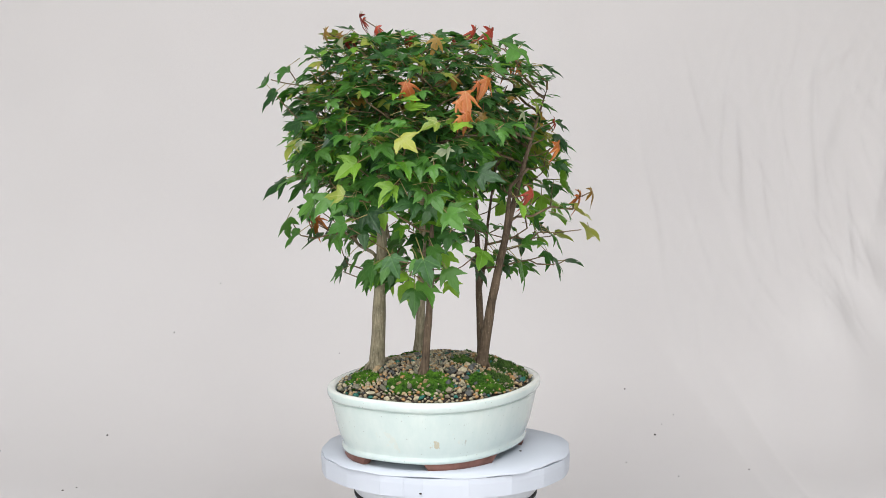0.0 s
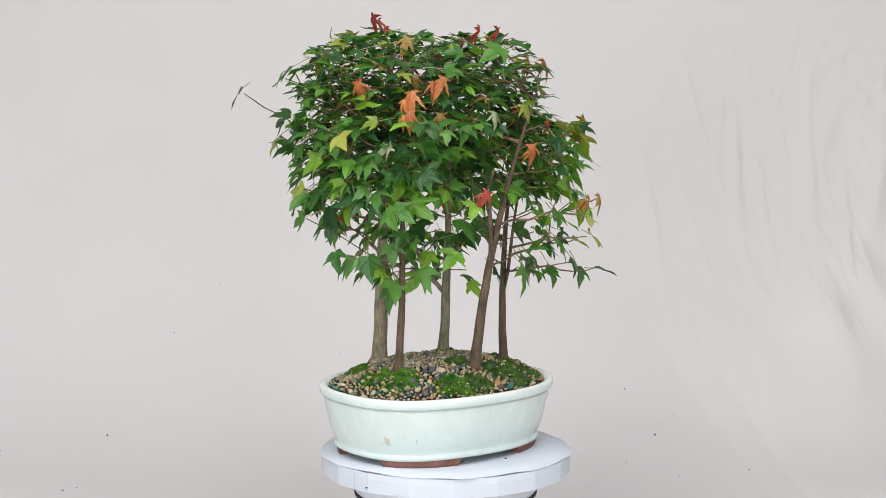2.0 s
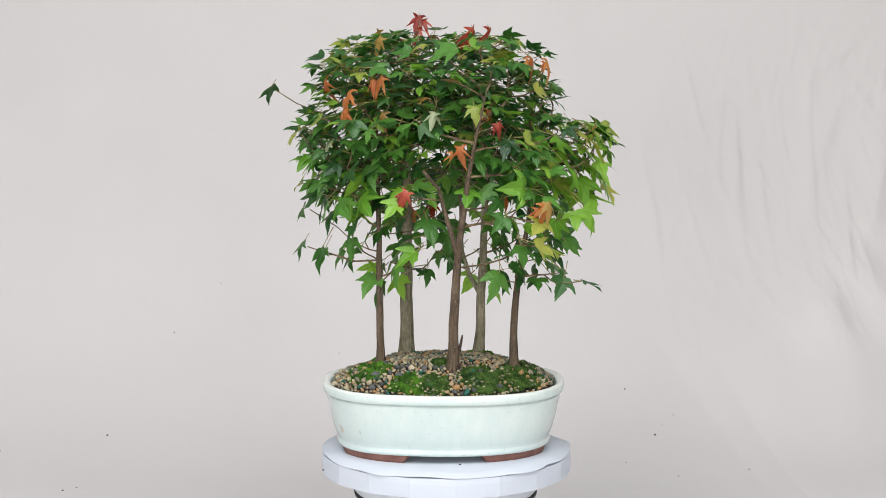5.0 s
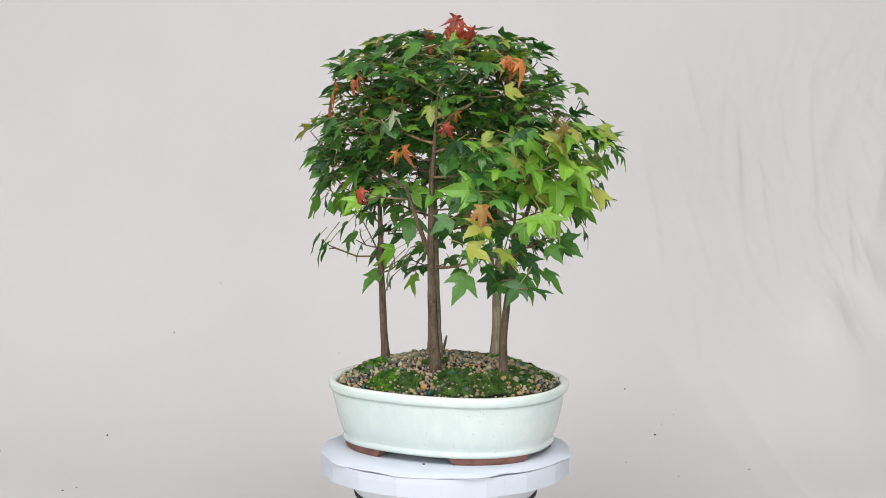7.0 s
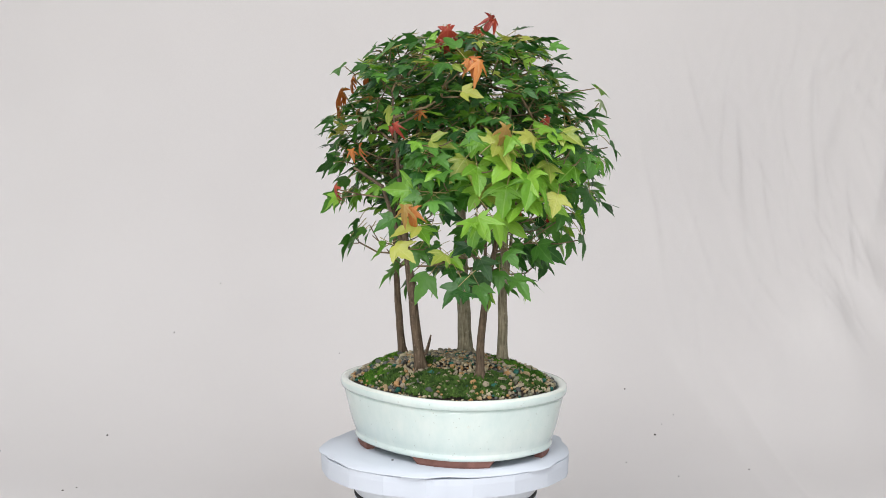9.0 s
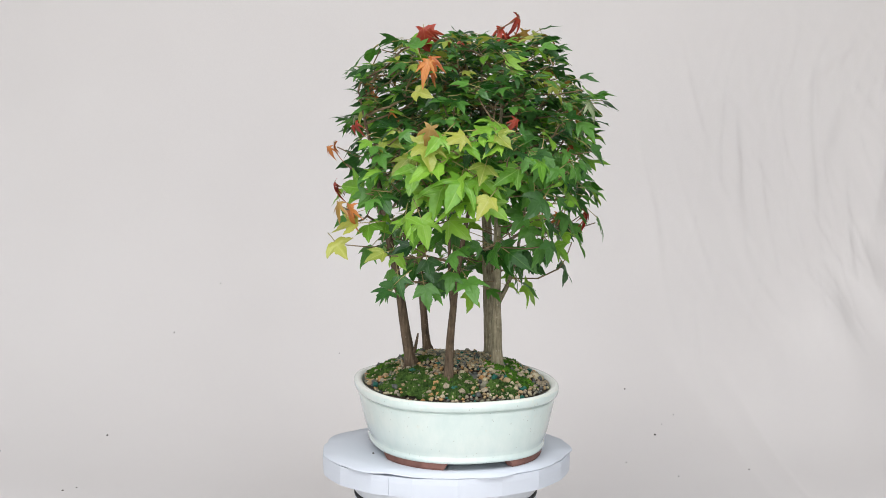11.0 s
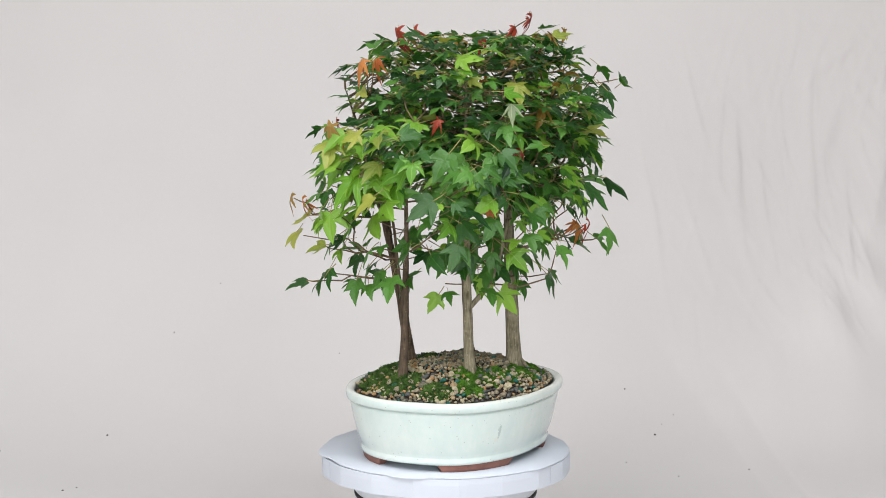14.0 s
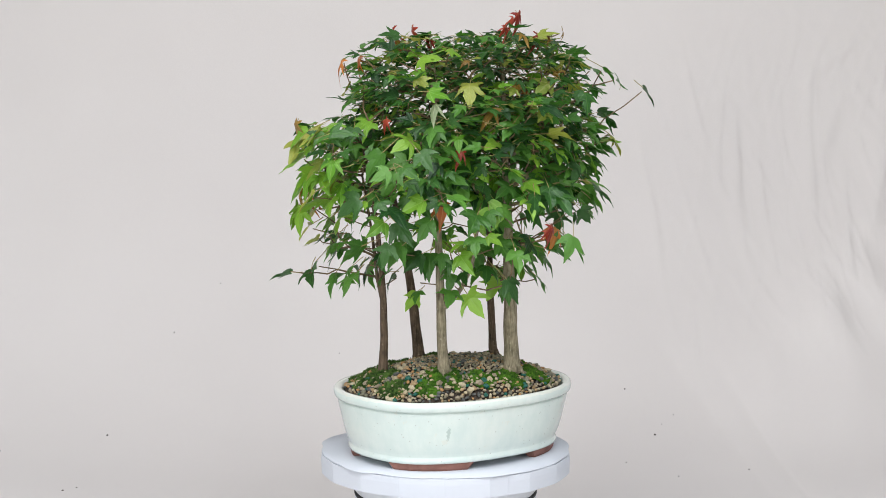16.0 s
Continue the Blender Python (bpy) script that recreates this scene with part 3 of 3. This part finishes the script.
# crown outline by height: z, mean reach, shift x, shift y, two-fold x, two-fold diagonal
CROWN = [(0.490, 0.085, 0.010, 0.030, 0.01, 0.02), (0.515, 0.125, 0.010, 0.030, 0.022, 0.029), (0.550, 0.160, 0.000, 0.010, 0.0, 0.012), (0.583, 0.188, -0.016, 0.016, 0.010, 0.015),
         (0.616, 0.212, -0.008, 0.013, 0.0, 0.020), (0.673, 0.220, -0.021, 0.028, -0.014, 0.026), (0.730, 0.216, -0.034, 0.008, -0.008, 0.016), (0.759, 0.204, -0.055, 0.007, 0.003, 0.003),
         (0.787, 0.197, -0.048, 0.003, 0.005, 0.006), (0.811, 0.186, -0.038, -0.006, 0.007, 0.014), (0.843, 0.152, -0.039, 0.0, 0.009, 0.005), (0.872, 0.10, -0.040, 0.0, 0.005, 0.0)]


def crown_fill(x, y, z):
    """0 at the crown's heart, 1 on its outline."""
    if z <= CROWN[0][0] or z >= CROWN[-1][0]:
        return 2.0
    for a, b in zip(CROWN, CROWN[1:]):
        if a[0] <= z <= b[0]:
            u = (z - a[0]) / (b[0] - a[0])
            _, r, cx, cy, c2, s2 = [p + (q - p) * u for p, q in zip(a, b)]
            q = math.atan2(y - cy, x - cx)
            return math.hypot(x - cx, y - cy) / max(0.02, r + c2 * math.cos(2 * q) + s2 * math.sin(2 * q))


TREES = [  # base x, slope, bend; base y, slope, bend; base radius, top height, bark, label
    ((-0.1001, 0.044, -0.005), (-0.0190, -0.020, 0.028), 0.0115, 0.83, BARK_GREY, "thickest maple of the grove, straight grey-barked trunk"),
    ((-0.0327, 0.112, -0.246), (-0.0885, -0.057, 0.100), 0.0062, 0.79, BARK_BROWN, "slender brown-stemmed maple standing in moss"),
    ((-0.0400, 0.039, -0.065), (0.0725, 0.017, 0.049), 0.0081, 0.82, BARK_GREY, "pale grey-barked maple with a low side branch"),
    ((0.0501, 0.119, 0.256), (-0.0102, -0.079, 0.218), 0.0083, 0.78, BARK_BROWN, "leaning brown-barked maple, forked halfway up"),
    ((0.0559, -0.051, 0.048), (0.0846, -0.043, 0.700), 0.0066, 0.72, BARK_BROWN, "slim outward-bending maple with bright young leaves"),
]


def stem(tree, z):
    (a, b, c), (d, e, f) = tree[0], tree[1]
    u = z - 0.36
    return Vector((a + b * u + c * u * u, d + e * u + f * u * u, z))


FORKS = {2: [(0.472, (-0.062, 0.068, 0.50), (-0.080, 0.064, 0.535), (-0.092, 0.066, 0.60))],
         3: [(0.545, (0.086, -0.030, 0.58), (0.092, -0.052, 0.645), (0.115, -0.085, 0.672))],
         4: [(0.475, (0.058, 0.092, 0.51), (0.064, 0.098, 0.58), (0.075, 0.105, 0.66))]}

# leaves that stand out by colour: tone, x, y, z, size
MARKED_RED = [("red", -0.126, 0.010, 0.877, 0.028), ("red", -0.102, -0.004, 0.864, 0.020), ("red", -0.138, -0.030, 0.852, 0.024), ("red", 0.066, 0.040, 0.855, 0.031), ("red", 0.045, 0.024, 0.857, 0.028), ("red", 0.018, 0.026, 0.846, 0.022),
              ("red", -0.053, -0.028, 0.848, 0.022), ("red", 0.160, 0.008, 0.731, 0.018), ("red", 0.120, -0.117, 0.638, 0.024), ("red", -0.113, 0.155, 0.699, 0.018), ("red", 0.001, 0.165, 0.738, 0.018), ("red", -0.210, 0.070, 0.593, 0.024)]
MARKED_WARM = [("orange", 0.160, -0.052, 0.698, 0.025), ("orange", 0.056, -0.128, 0.792, 0.028), ("orange", -0.050, -0.169, 0.785, 0.029), ("orange", 0.028, -0.166, 0.772, 0.034), ("orange", 0.029, -0.169, 0.746, 0.024), ("orange", 0.111, 0.112, 0.816, 0.028),
               ("orange", 0.092, 0.096, 0.820, 0.028), ("orange", 0.203, 0.058, 0.618, 0.030), ("orange", -0.078, 0.140, 0.624, 0.028), ("orange", -0.195, 0.030, 0.586, 0.026), ("orange", 0.110, 0.017, 0.747, 0.022)]
MARKED_BRONZE = [("bronze", -0.152, -0.030, 0.853, 0.022), ("bronze", -0.172, -0.036, 0.857, 0.025), ("bronze", 0.221, 0.056, 0.625, 0.026), ("bronze", 0.052, -0.122, 0.742, 0.026), ("bronze", -0.013, -0.100, 0.846, 0.026), ("bronze", 0.146, 0.168, 0.727, 0.030),
                 ("bronze", 0.012, -0.120, 0.793, 0.022), ("pale", 0.112, -0.070, 0.745, 0.024), ("pale", -0.002, -0.183, 0.704, 0.026), ("pale", -0.200, -0.143, 0.713, 0.028), ("pale", -0.101, 0.205, 0.759, 0.026), ("pale", -0.150, -0.052, 0.852, 0.028)]
MARKED_YELLOW = [("yellow", -0.052, -0.212, 0.715, 0.034), ("yellow", -0.020, -0.190, 0.738, 0.026), ("yellow", 0.200, 0.050, 0.600, 0.038), ("yellow", 0.212, 0.049, 0.570, 0.036), ("yellow", 0.146, 0.166, 0.701, 0.042), ("yellow", 0.143, 0.099, 0.683, 0.036),
                 ("yellow", 0.091, 0.217, 0.633, 0.036), ("yellow", 0.084, 0.204, 0.676, 0.034), ("yellow", -0.171, 0.025, 0.785, 0.030), ("yellow", 0.135, -0.017, 0.752, 0.024), ("yellow", 0.109, 0.096, 0.779, 0.028), ("yellow", 0.136, 0.154, 0.720, 0.038),
                 ("yellow", -0.216, -0.119, 0.706, 0.028), ("yellow", -0.107, 0.121, 0.783, 0.032), ("yellow", 0.175, 0.085, 0.560, 0.030), ("yellow", -0.148, -0.170, 0.642, 0.028)]
MARKED_FRESH = [("mid", 0.098, -0.047, 0.834, 0.046), ("bright", 0.066, 0.023, 0.845, 0.036), ("bright", -0.132, -0.153, 0.678, 0.038), ("bright", -0.139, -0.087, 0.633, 0.030), ("bright", 0.051, -0.082, 0.547, 0.036), ("bright", 0.104, -0.126, 0.622, 0.030),
                ("bright", 0.102, 0.104, 0.714, 0.036), ("bright", 0.125, 0.128, 0.708, 0.040), ("bright", 0.051, 0.217, 0.672, 0.040), ("bright", 0.125, 0.157, 0.641, 0.050), ("bright", -0.036, 0.114, 0.826, 0.034), ("bright", -0.031, 0.125, 0.802, 0.028),
                ("bright", 0.136, 0.171, 0.717, 0.036), ("bright", 0.052, 0.195, 0.647, 0.032), ("bright", 0.149, 0.168, 0.680, 0.048), ("bright", 0.142, 0.090, 0.554, 0.028), ("bright", 0.143, 0.127, 0.668, 0.042), ("bright", 0.129, 0.113, 0.587, 0.036)]
MARKED_OPEN = [("bright", -0.103, 0.198, 0.779, 0.030), ("bright", 0.035, 0.166, 0.736, 0.036), ("bright", 0.090, 0.150, 0.600, 0.038), ("bright", -0.001, -0.060, 0.541, 0.034), ("mid", 0.092, 0.059, 0.846, 0.034), ("mid", 0.076, -0.133, 0.809, 0.032),
               ("mid", 0.059, -0.092, 0.834, 0.030), ("dark", -0.098, 0.222, 0.695, 0.032), ("dark", -0.028, 0.208, 0.567, 0.034), ("dark", -0.033, 0.142, 0.551, 0.036), ("mid", -0.074, 0.183, 0.601, 0.036), ("dark", -0.234, -0.187, 0.773, 0.034)]
MARKED_LOW = [("dark", 0.170, 0.100, 0.512, 0.036), ("dark", 0.194, 0.133, 0.516, 0.034), ("mid", 0.157, 0.113, 0.524, 0.030), ("mid", -0.034, -0.178, 0.545, 0.034), ("mid", 0.031, 0.233, 0.727, 0.032), ("mid", -0.013, -0.142, 0.558, 0.034), ("mid", -0.015, -0.099, 0.578, 0.034),
              ("dark", 0.145, 0.103, 0.569, 0.030), ("dark", -0.157, 0.086, 0.515, 0.038), ("mid", -0.238, 0.070, 0.577, 0.036), ("mid", -0.010, 0.205, 0.686, 0.046), ("mid", -0.141, 0.083, 0.565, 0.038), ("mid", -0.031, 0.103, 0.537, 0.036), ("mid", -0.159, 0.005, 0.513, 0.032)]
MARKED_EDGE = [("mid", -0.237, 0.025, 0.770, 0.030), ("mid", -0.256, -0.038, 0.792, 0.030), ("mid", -0.228, -0.060, 0.805, 0.030), ("mid", -0.223, 0.022, 0.564, 0.036), ("mid", -0.043, 0.118, 0.547, 0.038), ("mid", -0.146, -0.167, 0.599, 0.034),
               ("dark", -0.209, -0.115, 0.736, 0.034), ("mid", -0.195, -0.092, 0.804, 0.032), ("mid", -0.026, -0.185, 0.543, 0.040), ("mid", 0.008, -0.084, 0.521, 0.036), ("mid", -0.070, -0.198, 0.552, 0.034), ("dark", 0.055, 0.069, 0.508, 0.036), ("mid", -0.030, 0.186, 0.564, 0.038),
               ("mid", -0.170, 0.099, 0.555, 0.036), ("dark", -0.218, 0.015, 0.673, 0.034), ("dark", 0.092, 0.078, 0.517, 0.034), ("mid", 0.047, 0.098, 0.521, 0.036)]
MARKED = MARKED_RED + MARKED_WARM + MARKED_BRONZE + MARKED_YELLOW + MARKED_FRESH + MARKED_OPEN + MARKED_LOW + MARKED_EDGE

# open lines through the leaves towards the forked stem, in degrees
OPEN_LINES = [-97, -85, -60, -8, 4, 16, 28]


def build_grove():
    rnd = random.Random(21)
    tips = []                                     # (place, marked leaf or None)
    for mark in MARKED:
        at = Vector(mark[1:4])
        away = Vector((at.x + 0.025, at.y - 0.008, 0)).normalized()
        tips.append((at - away * mark[4] * 0.32 + Vector((0, 0, mark[4] * 0.08)), mark))
    marked = len(tips)
    tries = 0
    while len(tips) < marked + 520 and tries < 120000:
        tries += 1
        p = Vector((rnd.uniform(-0.30, 0.26), rnd.uniform(-0.26, 0.28), rnd.uniform(0.50, 0.846)))
        # uneven outline and hollows between the sprays
        fill = crown_fill(*p) / (1 + 0.13 * noise.noise(p * 11 + Vector((3, 1, 7))))
        if noise.noise(p * 17) < (-0.20 if p.z > 0.68 else -0.12):
            continue
        if fill > (0.86 if p.z < 0.74 else 0.82) or rnd.random() > (0.60 if p.z > 0.63 else 0.34) + 0.66 * fill ** 2:
            continue
        if p.z < 0.61 and rnd.random() < 0.32 + (0.61 - p.z) * 5:
            continue
        # open ground before the leaning, forked stem and before the outward-bending one
        s4, s5 = stem(TREES[3], min(p.z, 0.70)), stem(TREES[4], min(p.z, 0.66))
        q5 = math.degrees(math.atan2(p.y - s5.y, p.x - s5.x))
        clear = 0.044
        blocked = p.z < 0.72 and any((p.x - s4.x) * math.cos(radians(q)) + (p.y - s4.y) * math.sin(radians(q)) > -0.005
                                     and abs((p.y - s4.y) * math.cos(radians(q)) - (p.x - s4.x) * math.sin(radians(q)) + (0.014 if p.z > 0.56 else 0)) < clear for q in OPEN_LINES)
        if (blocked and rnd.random() < 0.985) or (70 < q5 < 150 and p.z < 0.60 and rnd.random() < 0.7):
            continue
        if any((p - q).length < 0.85 * mk[4] for q, mk in tips[:marked]):
            continue
        if p.z < 0.63 and rnd.random() > 0.25 + fill ** 2:
            continue
        if p.x > 0.10 and p.y < 0.10 and 0.69 < p.z < 0.80 and rnd.random() < 0.45:
            continue
        gap = 0.0235 if p.z > 0.67 else 0.028 if p.z > 0.63 else 0.036
        if any((p - q).length_squared < gap * gap for q, mk in tips[marked:]):
            continue
        tips.append((p, None))
    share = [[] for _ in TREES]
    for p, mark in tips:
        best = min(range(5), key=lambda i: (p - stem(TREES[i], min(p.z, TREES[i][3]))).length + (0.06 if p.z < 0.5 and i != 4 else 0))
        share[best].append((p, mark))
    heart = Vector((-0.025, 0.008, 0.64))
    for ti, tree in enumerate(TREES):
        at = stem(tree, 0.372)
        at.z = ground(at.x, at.y) - 0.004
        root = thing("maple_tree", tree[5], "tree", at, "maple grove in the pot")
        TURNING.append(root)
        r0, top, bark = tree[2], tree[3], tree[4]
        # trunk
        zs = [at.z + (top - at.z) * k / 34 for k in range(35)]
        pts, radii = [], []
        for z in zs:
            wob = 0.0012 * Vector((noise.noise(Vector((z * 22, ti, 0))), noise.noise(Vector((z * 22, ti, 5))), 0))
            pts.append(stem(tree, z) + wob - at)
            u = (z - at.z) / (top - at.z)
            radii.append(r0 * (0.88 * (1 - u) ** 0.8 + 0.08 + 0.38 * math.exp(-(z - at.z) / 0.012)) * (1 + 0.05 * noise.noise(Vector((z * 45, ti, 2)))))
        bm = bmesh.new()
        tube(bm, pts, radii, 14, 0, 0.10)
        part("trunk", bm, bark, root)
        # surface roots
        for k in range(4):
            q = k * 1.57 + ti + rnd.uniform(-0.3, 0.3)
            d = Vector((math.cos(q), math.sin(q), 0))
            bm = bmesh.new()
            tube(bm, [d * r0 * 0.5 + Vector((0, 0, 0.014)), d * r0 * 1.2 + Vector((0, 0, 0.006)), d * r0 * 1.6 + Vector((0, 0, 0.001)), d * r0 * 2.1 + Vector((0, 0, -0.005))],
                 (r0 * 0.40, r0 * 0.30, r0 * 0.2, r0 * 0.1), 7, 0, 0.1)
            part("root", bm, bark, root)
        nodes = [(stem(tree, z), -1, 0.0) for z in zs if z > 0.50]
        for z, *way in FORKS.get(ti, []):
            way = [stem(tree, z)] + [Vector(p) for p in way]
            bm = bmesh.new()
            fine = []
            for a, b in zip(way, way[1:]):
                fine += [a.lerp(b, k / 4) - at for k in range(4)]
            fine.append(way[-1] - at)
            tube(bm, fine, [r0 * (0.50 - 0.3 * k / len(fine)) for k in range(len(fine))], 9, 0, 0.08)
            part("fork", bm, bark, root)
            nodes += [(p + at, -1, 0.0) for p in fine[2:]]
        if ti == 3:
            bm = bmesh.new()
            tube(bm, [stem(tree, 0.398) - at, Vector((0.0525, -0.003, 0.405)) - at, Vector((0.0515, 0.0012, 0.421)) - at, Vector((0.051, 0.0036, 0.431)) - at], (0.0030, 0.0026, 0.0020, 0.0012), 7)
            part("stub", bm, bark, root, "short dead stub")
        # boughs and twigs: every tip joins the nearest wood inwards of it
        order = sorted(share[ti], key=lambda s: (s[0] - stem(tree, min(s[0].z, top))).length)
        load = [0.0] * len(nodes)
        tip_nodes = []
        for p, mark in order:
            def cost(i):
                q = nodes[i][0]
                back = max(0.0, q.z - p.z + 0.01)
                return (p - q).length + 0.35 * nodes[i][2] + 1.3 * back
            j = min(range(len(nodes)), key=cost)
            q = nodes[j][0]
            mid = q.lerp(p, 0.5) + Vector((rnd.gauss(0, 0.004), rnd.gauss(0, 0.004), -0.10 * (p - q).length * rnd.random()))
            nodes.append((mid, j, nodes[j][2] + (mid - q).length))
            nodes.append((p, len(nodes) - 1, nodes[-1][2] + (p - mid).length))
            load += [0.0, 0.0]
            tip_nodes.append((len(nodes) - 1, p, mark))
        for i, _, _ in tip_nodes:
            while i >= 0:
                load[i] += 1
                i = nodes[i][1]
        twigs = bmesh.new()
        for i, (p, j, _) in enumerate(nodes):
            if j < 0:
                continue
            ra = min(0.0032, 0.00062 * load[i] ** 0.5 + 0.0002)
            rb = min(0.0036, ra * 1.15)
            if load[i] >= 4:
                bm = bmesh.new()
                tube(bm, [nodes[j][0] - at, p - at], (rb, ra), 7)
                part("bough", bm, bark if load[i] > 7 else TWIG, root)
            else:
                tube(twigs, [nodes[j][0] - at, p - at], (rb, ra), 5)
        tagged(part("fine_twig", twigs, TWIG, root), "thin brown twigs", kind="stuff")
        # leaves
        for _, p, mark in tip_nodes:
            out = (p - heart)
            out.z *= 0.55
            out.normalize()
            many = 2 if mark and mark[0] in ("red", "orange") else 1 if mark else rnd.choice((3, 4, 4, 5)) if p.z > 0.62 else rnd.choice((2, 2, 3, 3))
            start = rnd.uniform(0, 6.28)
            for k in range(many):
                q = start + 6.283 * k / many
                d = Vector((math.cos(q), math.sin(q), rnd.uniform(-0.1, 0.5))) * 0.75 + out * (1.1 if mark else 0.8)
                d.normalize()
                flat = min(1.0, max(0.0, (p.z - 0.62) / 0.15))
                n = Vector((0, 0, 0.74 + 0.70 * flat)) + Vector((out.x, out.y, 0)) * (0.78 - 0.62 * flat) + Vector((rnd.gauss(0, 0.42), rnd.gauss(0, 0.42), rnd.gauss(0, 0.3)))
                n.normalize()
                if mark and mark[0] in ("red", "orange", "bronze"):
                    side = Vector((out.x, out.y, 0)).normalized()
                    n = side + Vector((rnd.gauss(0, 0.3), rnd.gauss(0, 0.3), 0.55 + rnd.gauss(0, 0.2)))
                    n.normalize()
                    d = side * 0.5 + Vector((rnd.gauss(0, 0.3), rnd.gauss(0, 0.3), -0.9))
                elif mark:
                    n = Vector((out.x, out.y, 0.75 + 0.1 * flat)) + Vector((rnd.gauss(0, 0.3), rnd.gauss(0, 0.3), 0))
                    n.normalize()
                d = d + Vector((rnd.gauss(0, 0.25), rnd.gauss(0, 0.25), -0.48 + 0.30 * flat + rnd.gauss(0, 0.25)))
                y = (d - n * d.dot(n)).normalized()
                x = y.cross(n)
                if mark and k:
                    tone, size = mark[0], mark[4] * 0.55
                elif mark:
                    tone, size = mark[0], mark[4] * (0.95 if mark[0] in ("bright", "yellow", "red") else 0.88)
                else:
                    size = rnd.triangular(0.013, 0.036, 0.0215) * (0.84 if p.z > 0.76 else 1.0 if p.z > 0.66 else 1.2)
                    near = (p - Vector((0.128, 0.168, 0.650))).length
                    u = rnd.random()
                    if near < 0.078:
                        tone = "bright" if u < 0.7 else "yellow" if u < 0.8 else "mid"
                        size *= 1.2
                    elif u < (0.10 if p.z < 0.8 else 0.05):
                        tone = "bright"
                    elif u < 0.14 and p.z > 0.7:
                        tone = "yellow"
                    elif u < 0.16 and p.z > 0.74:
                        tone = "bronze"
                    else:
                        # fewer dark leaves low down: their front light is put into the tone
                        tone = "dark" if rnd.random() < (0.66 if p.z > 0.78 else 0.45 if p.z > 0.70 else 0.22) else "mid"
                shape = rnd.choice(LEAF_MESH[tone])
                stalk = 0.0 if mark else size * rnd.uniform(0.5, 0.85)
                if mark:
                    base = Vector(mark[1:4]) - at - y * size * 0.42 + (x * size * 0.6 - n * size * 0.25) * k
                else:
                    base = p - at + Vector((d.x, d.y, d.z + 0.5)).normalized() * stalk
                m = Matrix((x, y, n)).transposed().to_4x4()
                leaf = new("leaf", shape)
                leaf.parent = root
                leaf.matrix_basis = Matrix.Translation(base) @ m @ Matrix.Scale(size, 4)
                if tone in ("red", "orange", "bronze"):
                    leaf["label"] = "reddish young leaf"


build_grove()


# -- crumbs on the cloth --
CRUMBS = [(-0.613, 1.382, 0.201), (-0.236, 1.331, 0.162), (-0.706, 1.061, 0.035), (0.393, 1.228, 0.101), (0.459, 1.107, 0.049), (0.440, 1.063, 0.036), (0.607, 0.887, 0.005), (0.709, 0.891, 0.005), (0.729, 0.876, 0.004), (0.460, 0.841, 0.002), (-0.707, 0.754, 0.002), (-0.729, 0.732, 0.002), (-0.519, 1.486, 0.298), (0.366, 0.928, 0.009), (-0.913, 0.990, 0.018), (0.691, 1.085, 0.042), (0.489, 1.142, 0.062)]


def build_crumbs():
    rnd = random.Random(3)
    bm = bmesh.new()
    for x, y, z in CRUMBS:
        r = rnd.uniform(0.0012, 0.0024)
        c = bmesh.ops.create_icosphere(bm, subdivisions=1, radius=r, matrix=Matrix.Translation((x, y, z)))
        for v in c["verts"]:
            v.co += Vector((rnd.uniform(-1, 1), rnd.uniform(-1, 1), rnd.uniform(-1, 1))) * r * 0.35
    tagged(new("crumbs", finish(bm, "crumbs", SOIL)), "a few dark soil crumbs on the backdrop cloth", "debris", kind="stuff")


build_crumbs()


# -- what turns --
def motions():
    for ob in TURNING:
        rest = ob.matrix_basis.copy()
        walk(ob, [(k * 0.5, pose(0, 0, 0, 0, 0, -TURN * k * 0.5) @ rest) for k in range(33)])


motions()
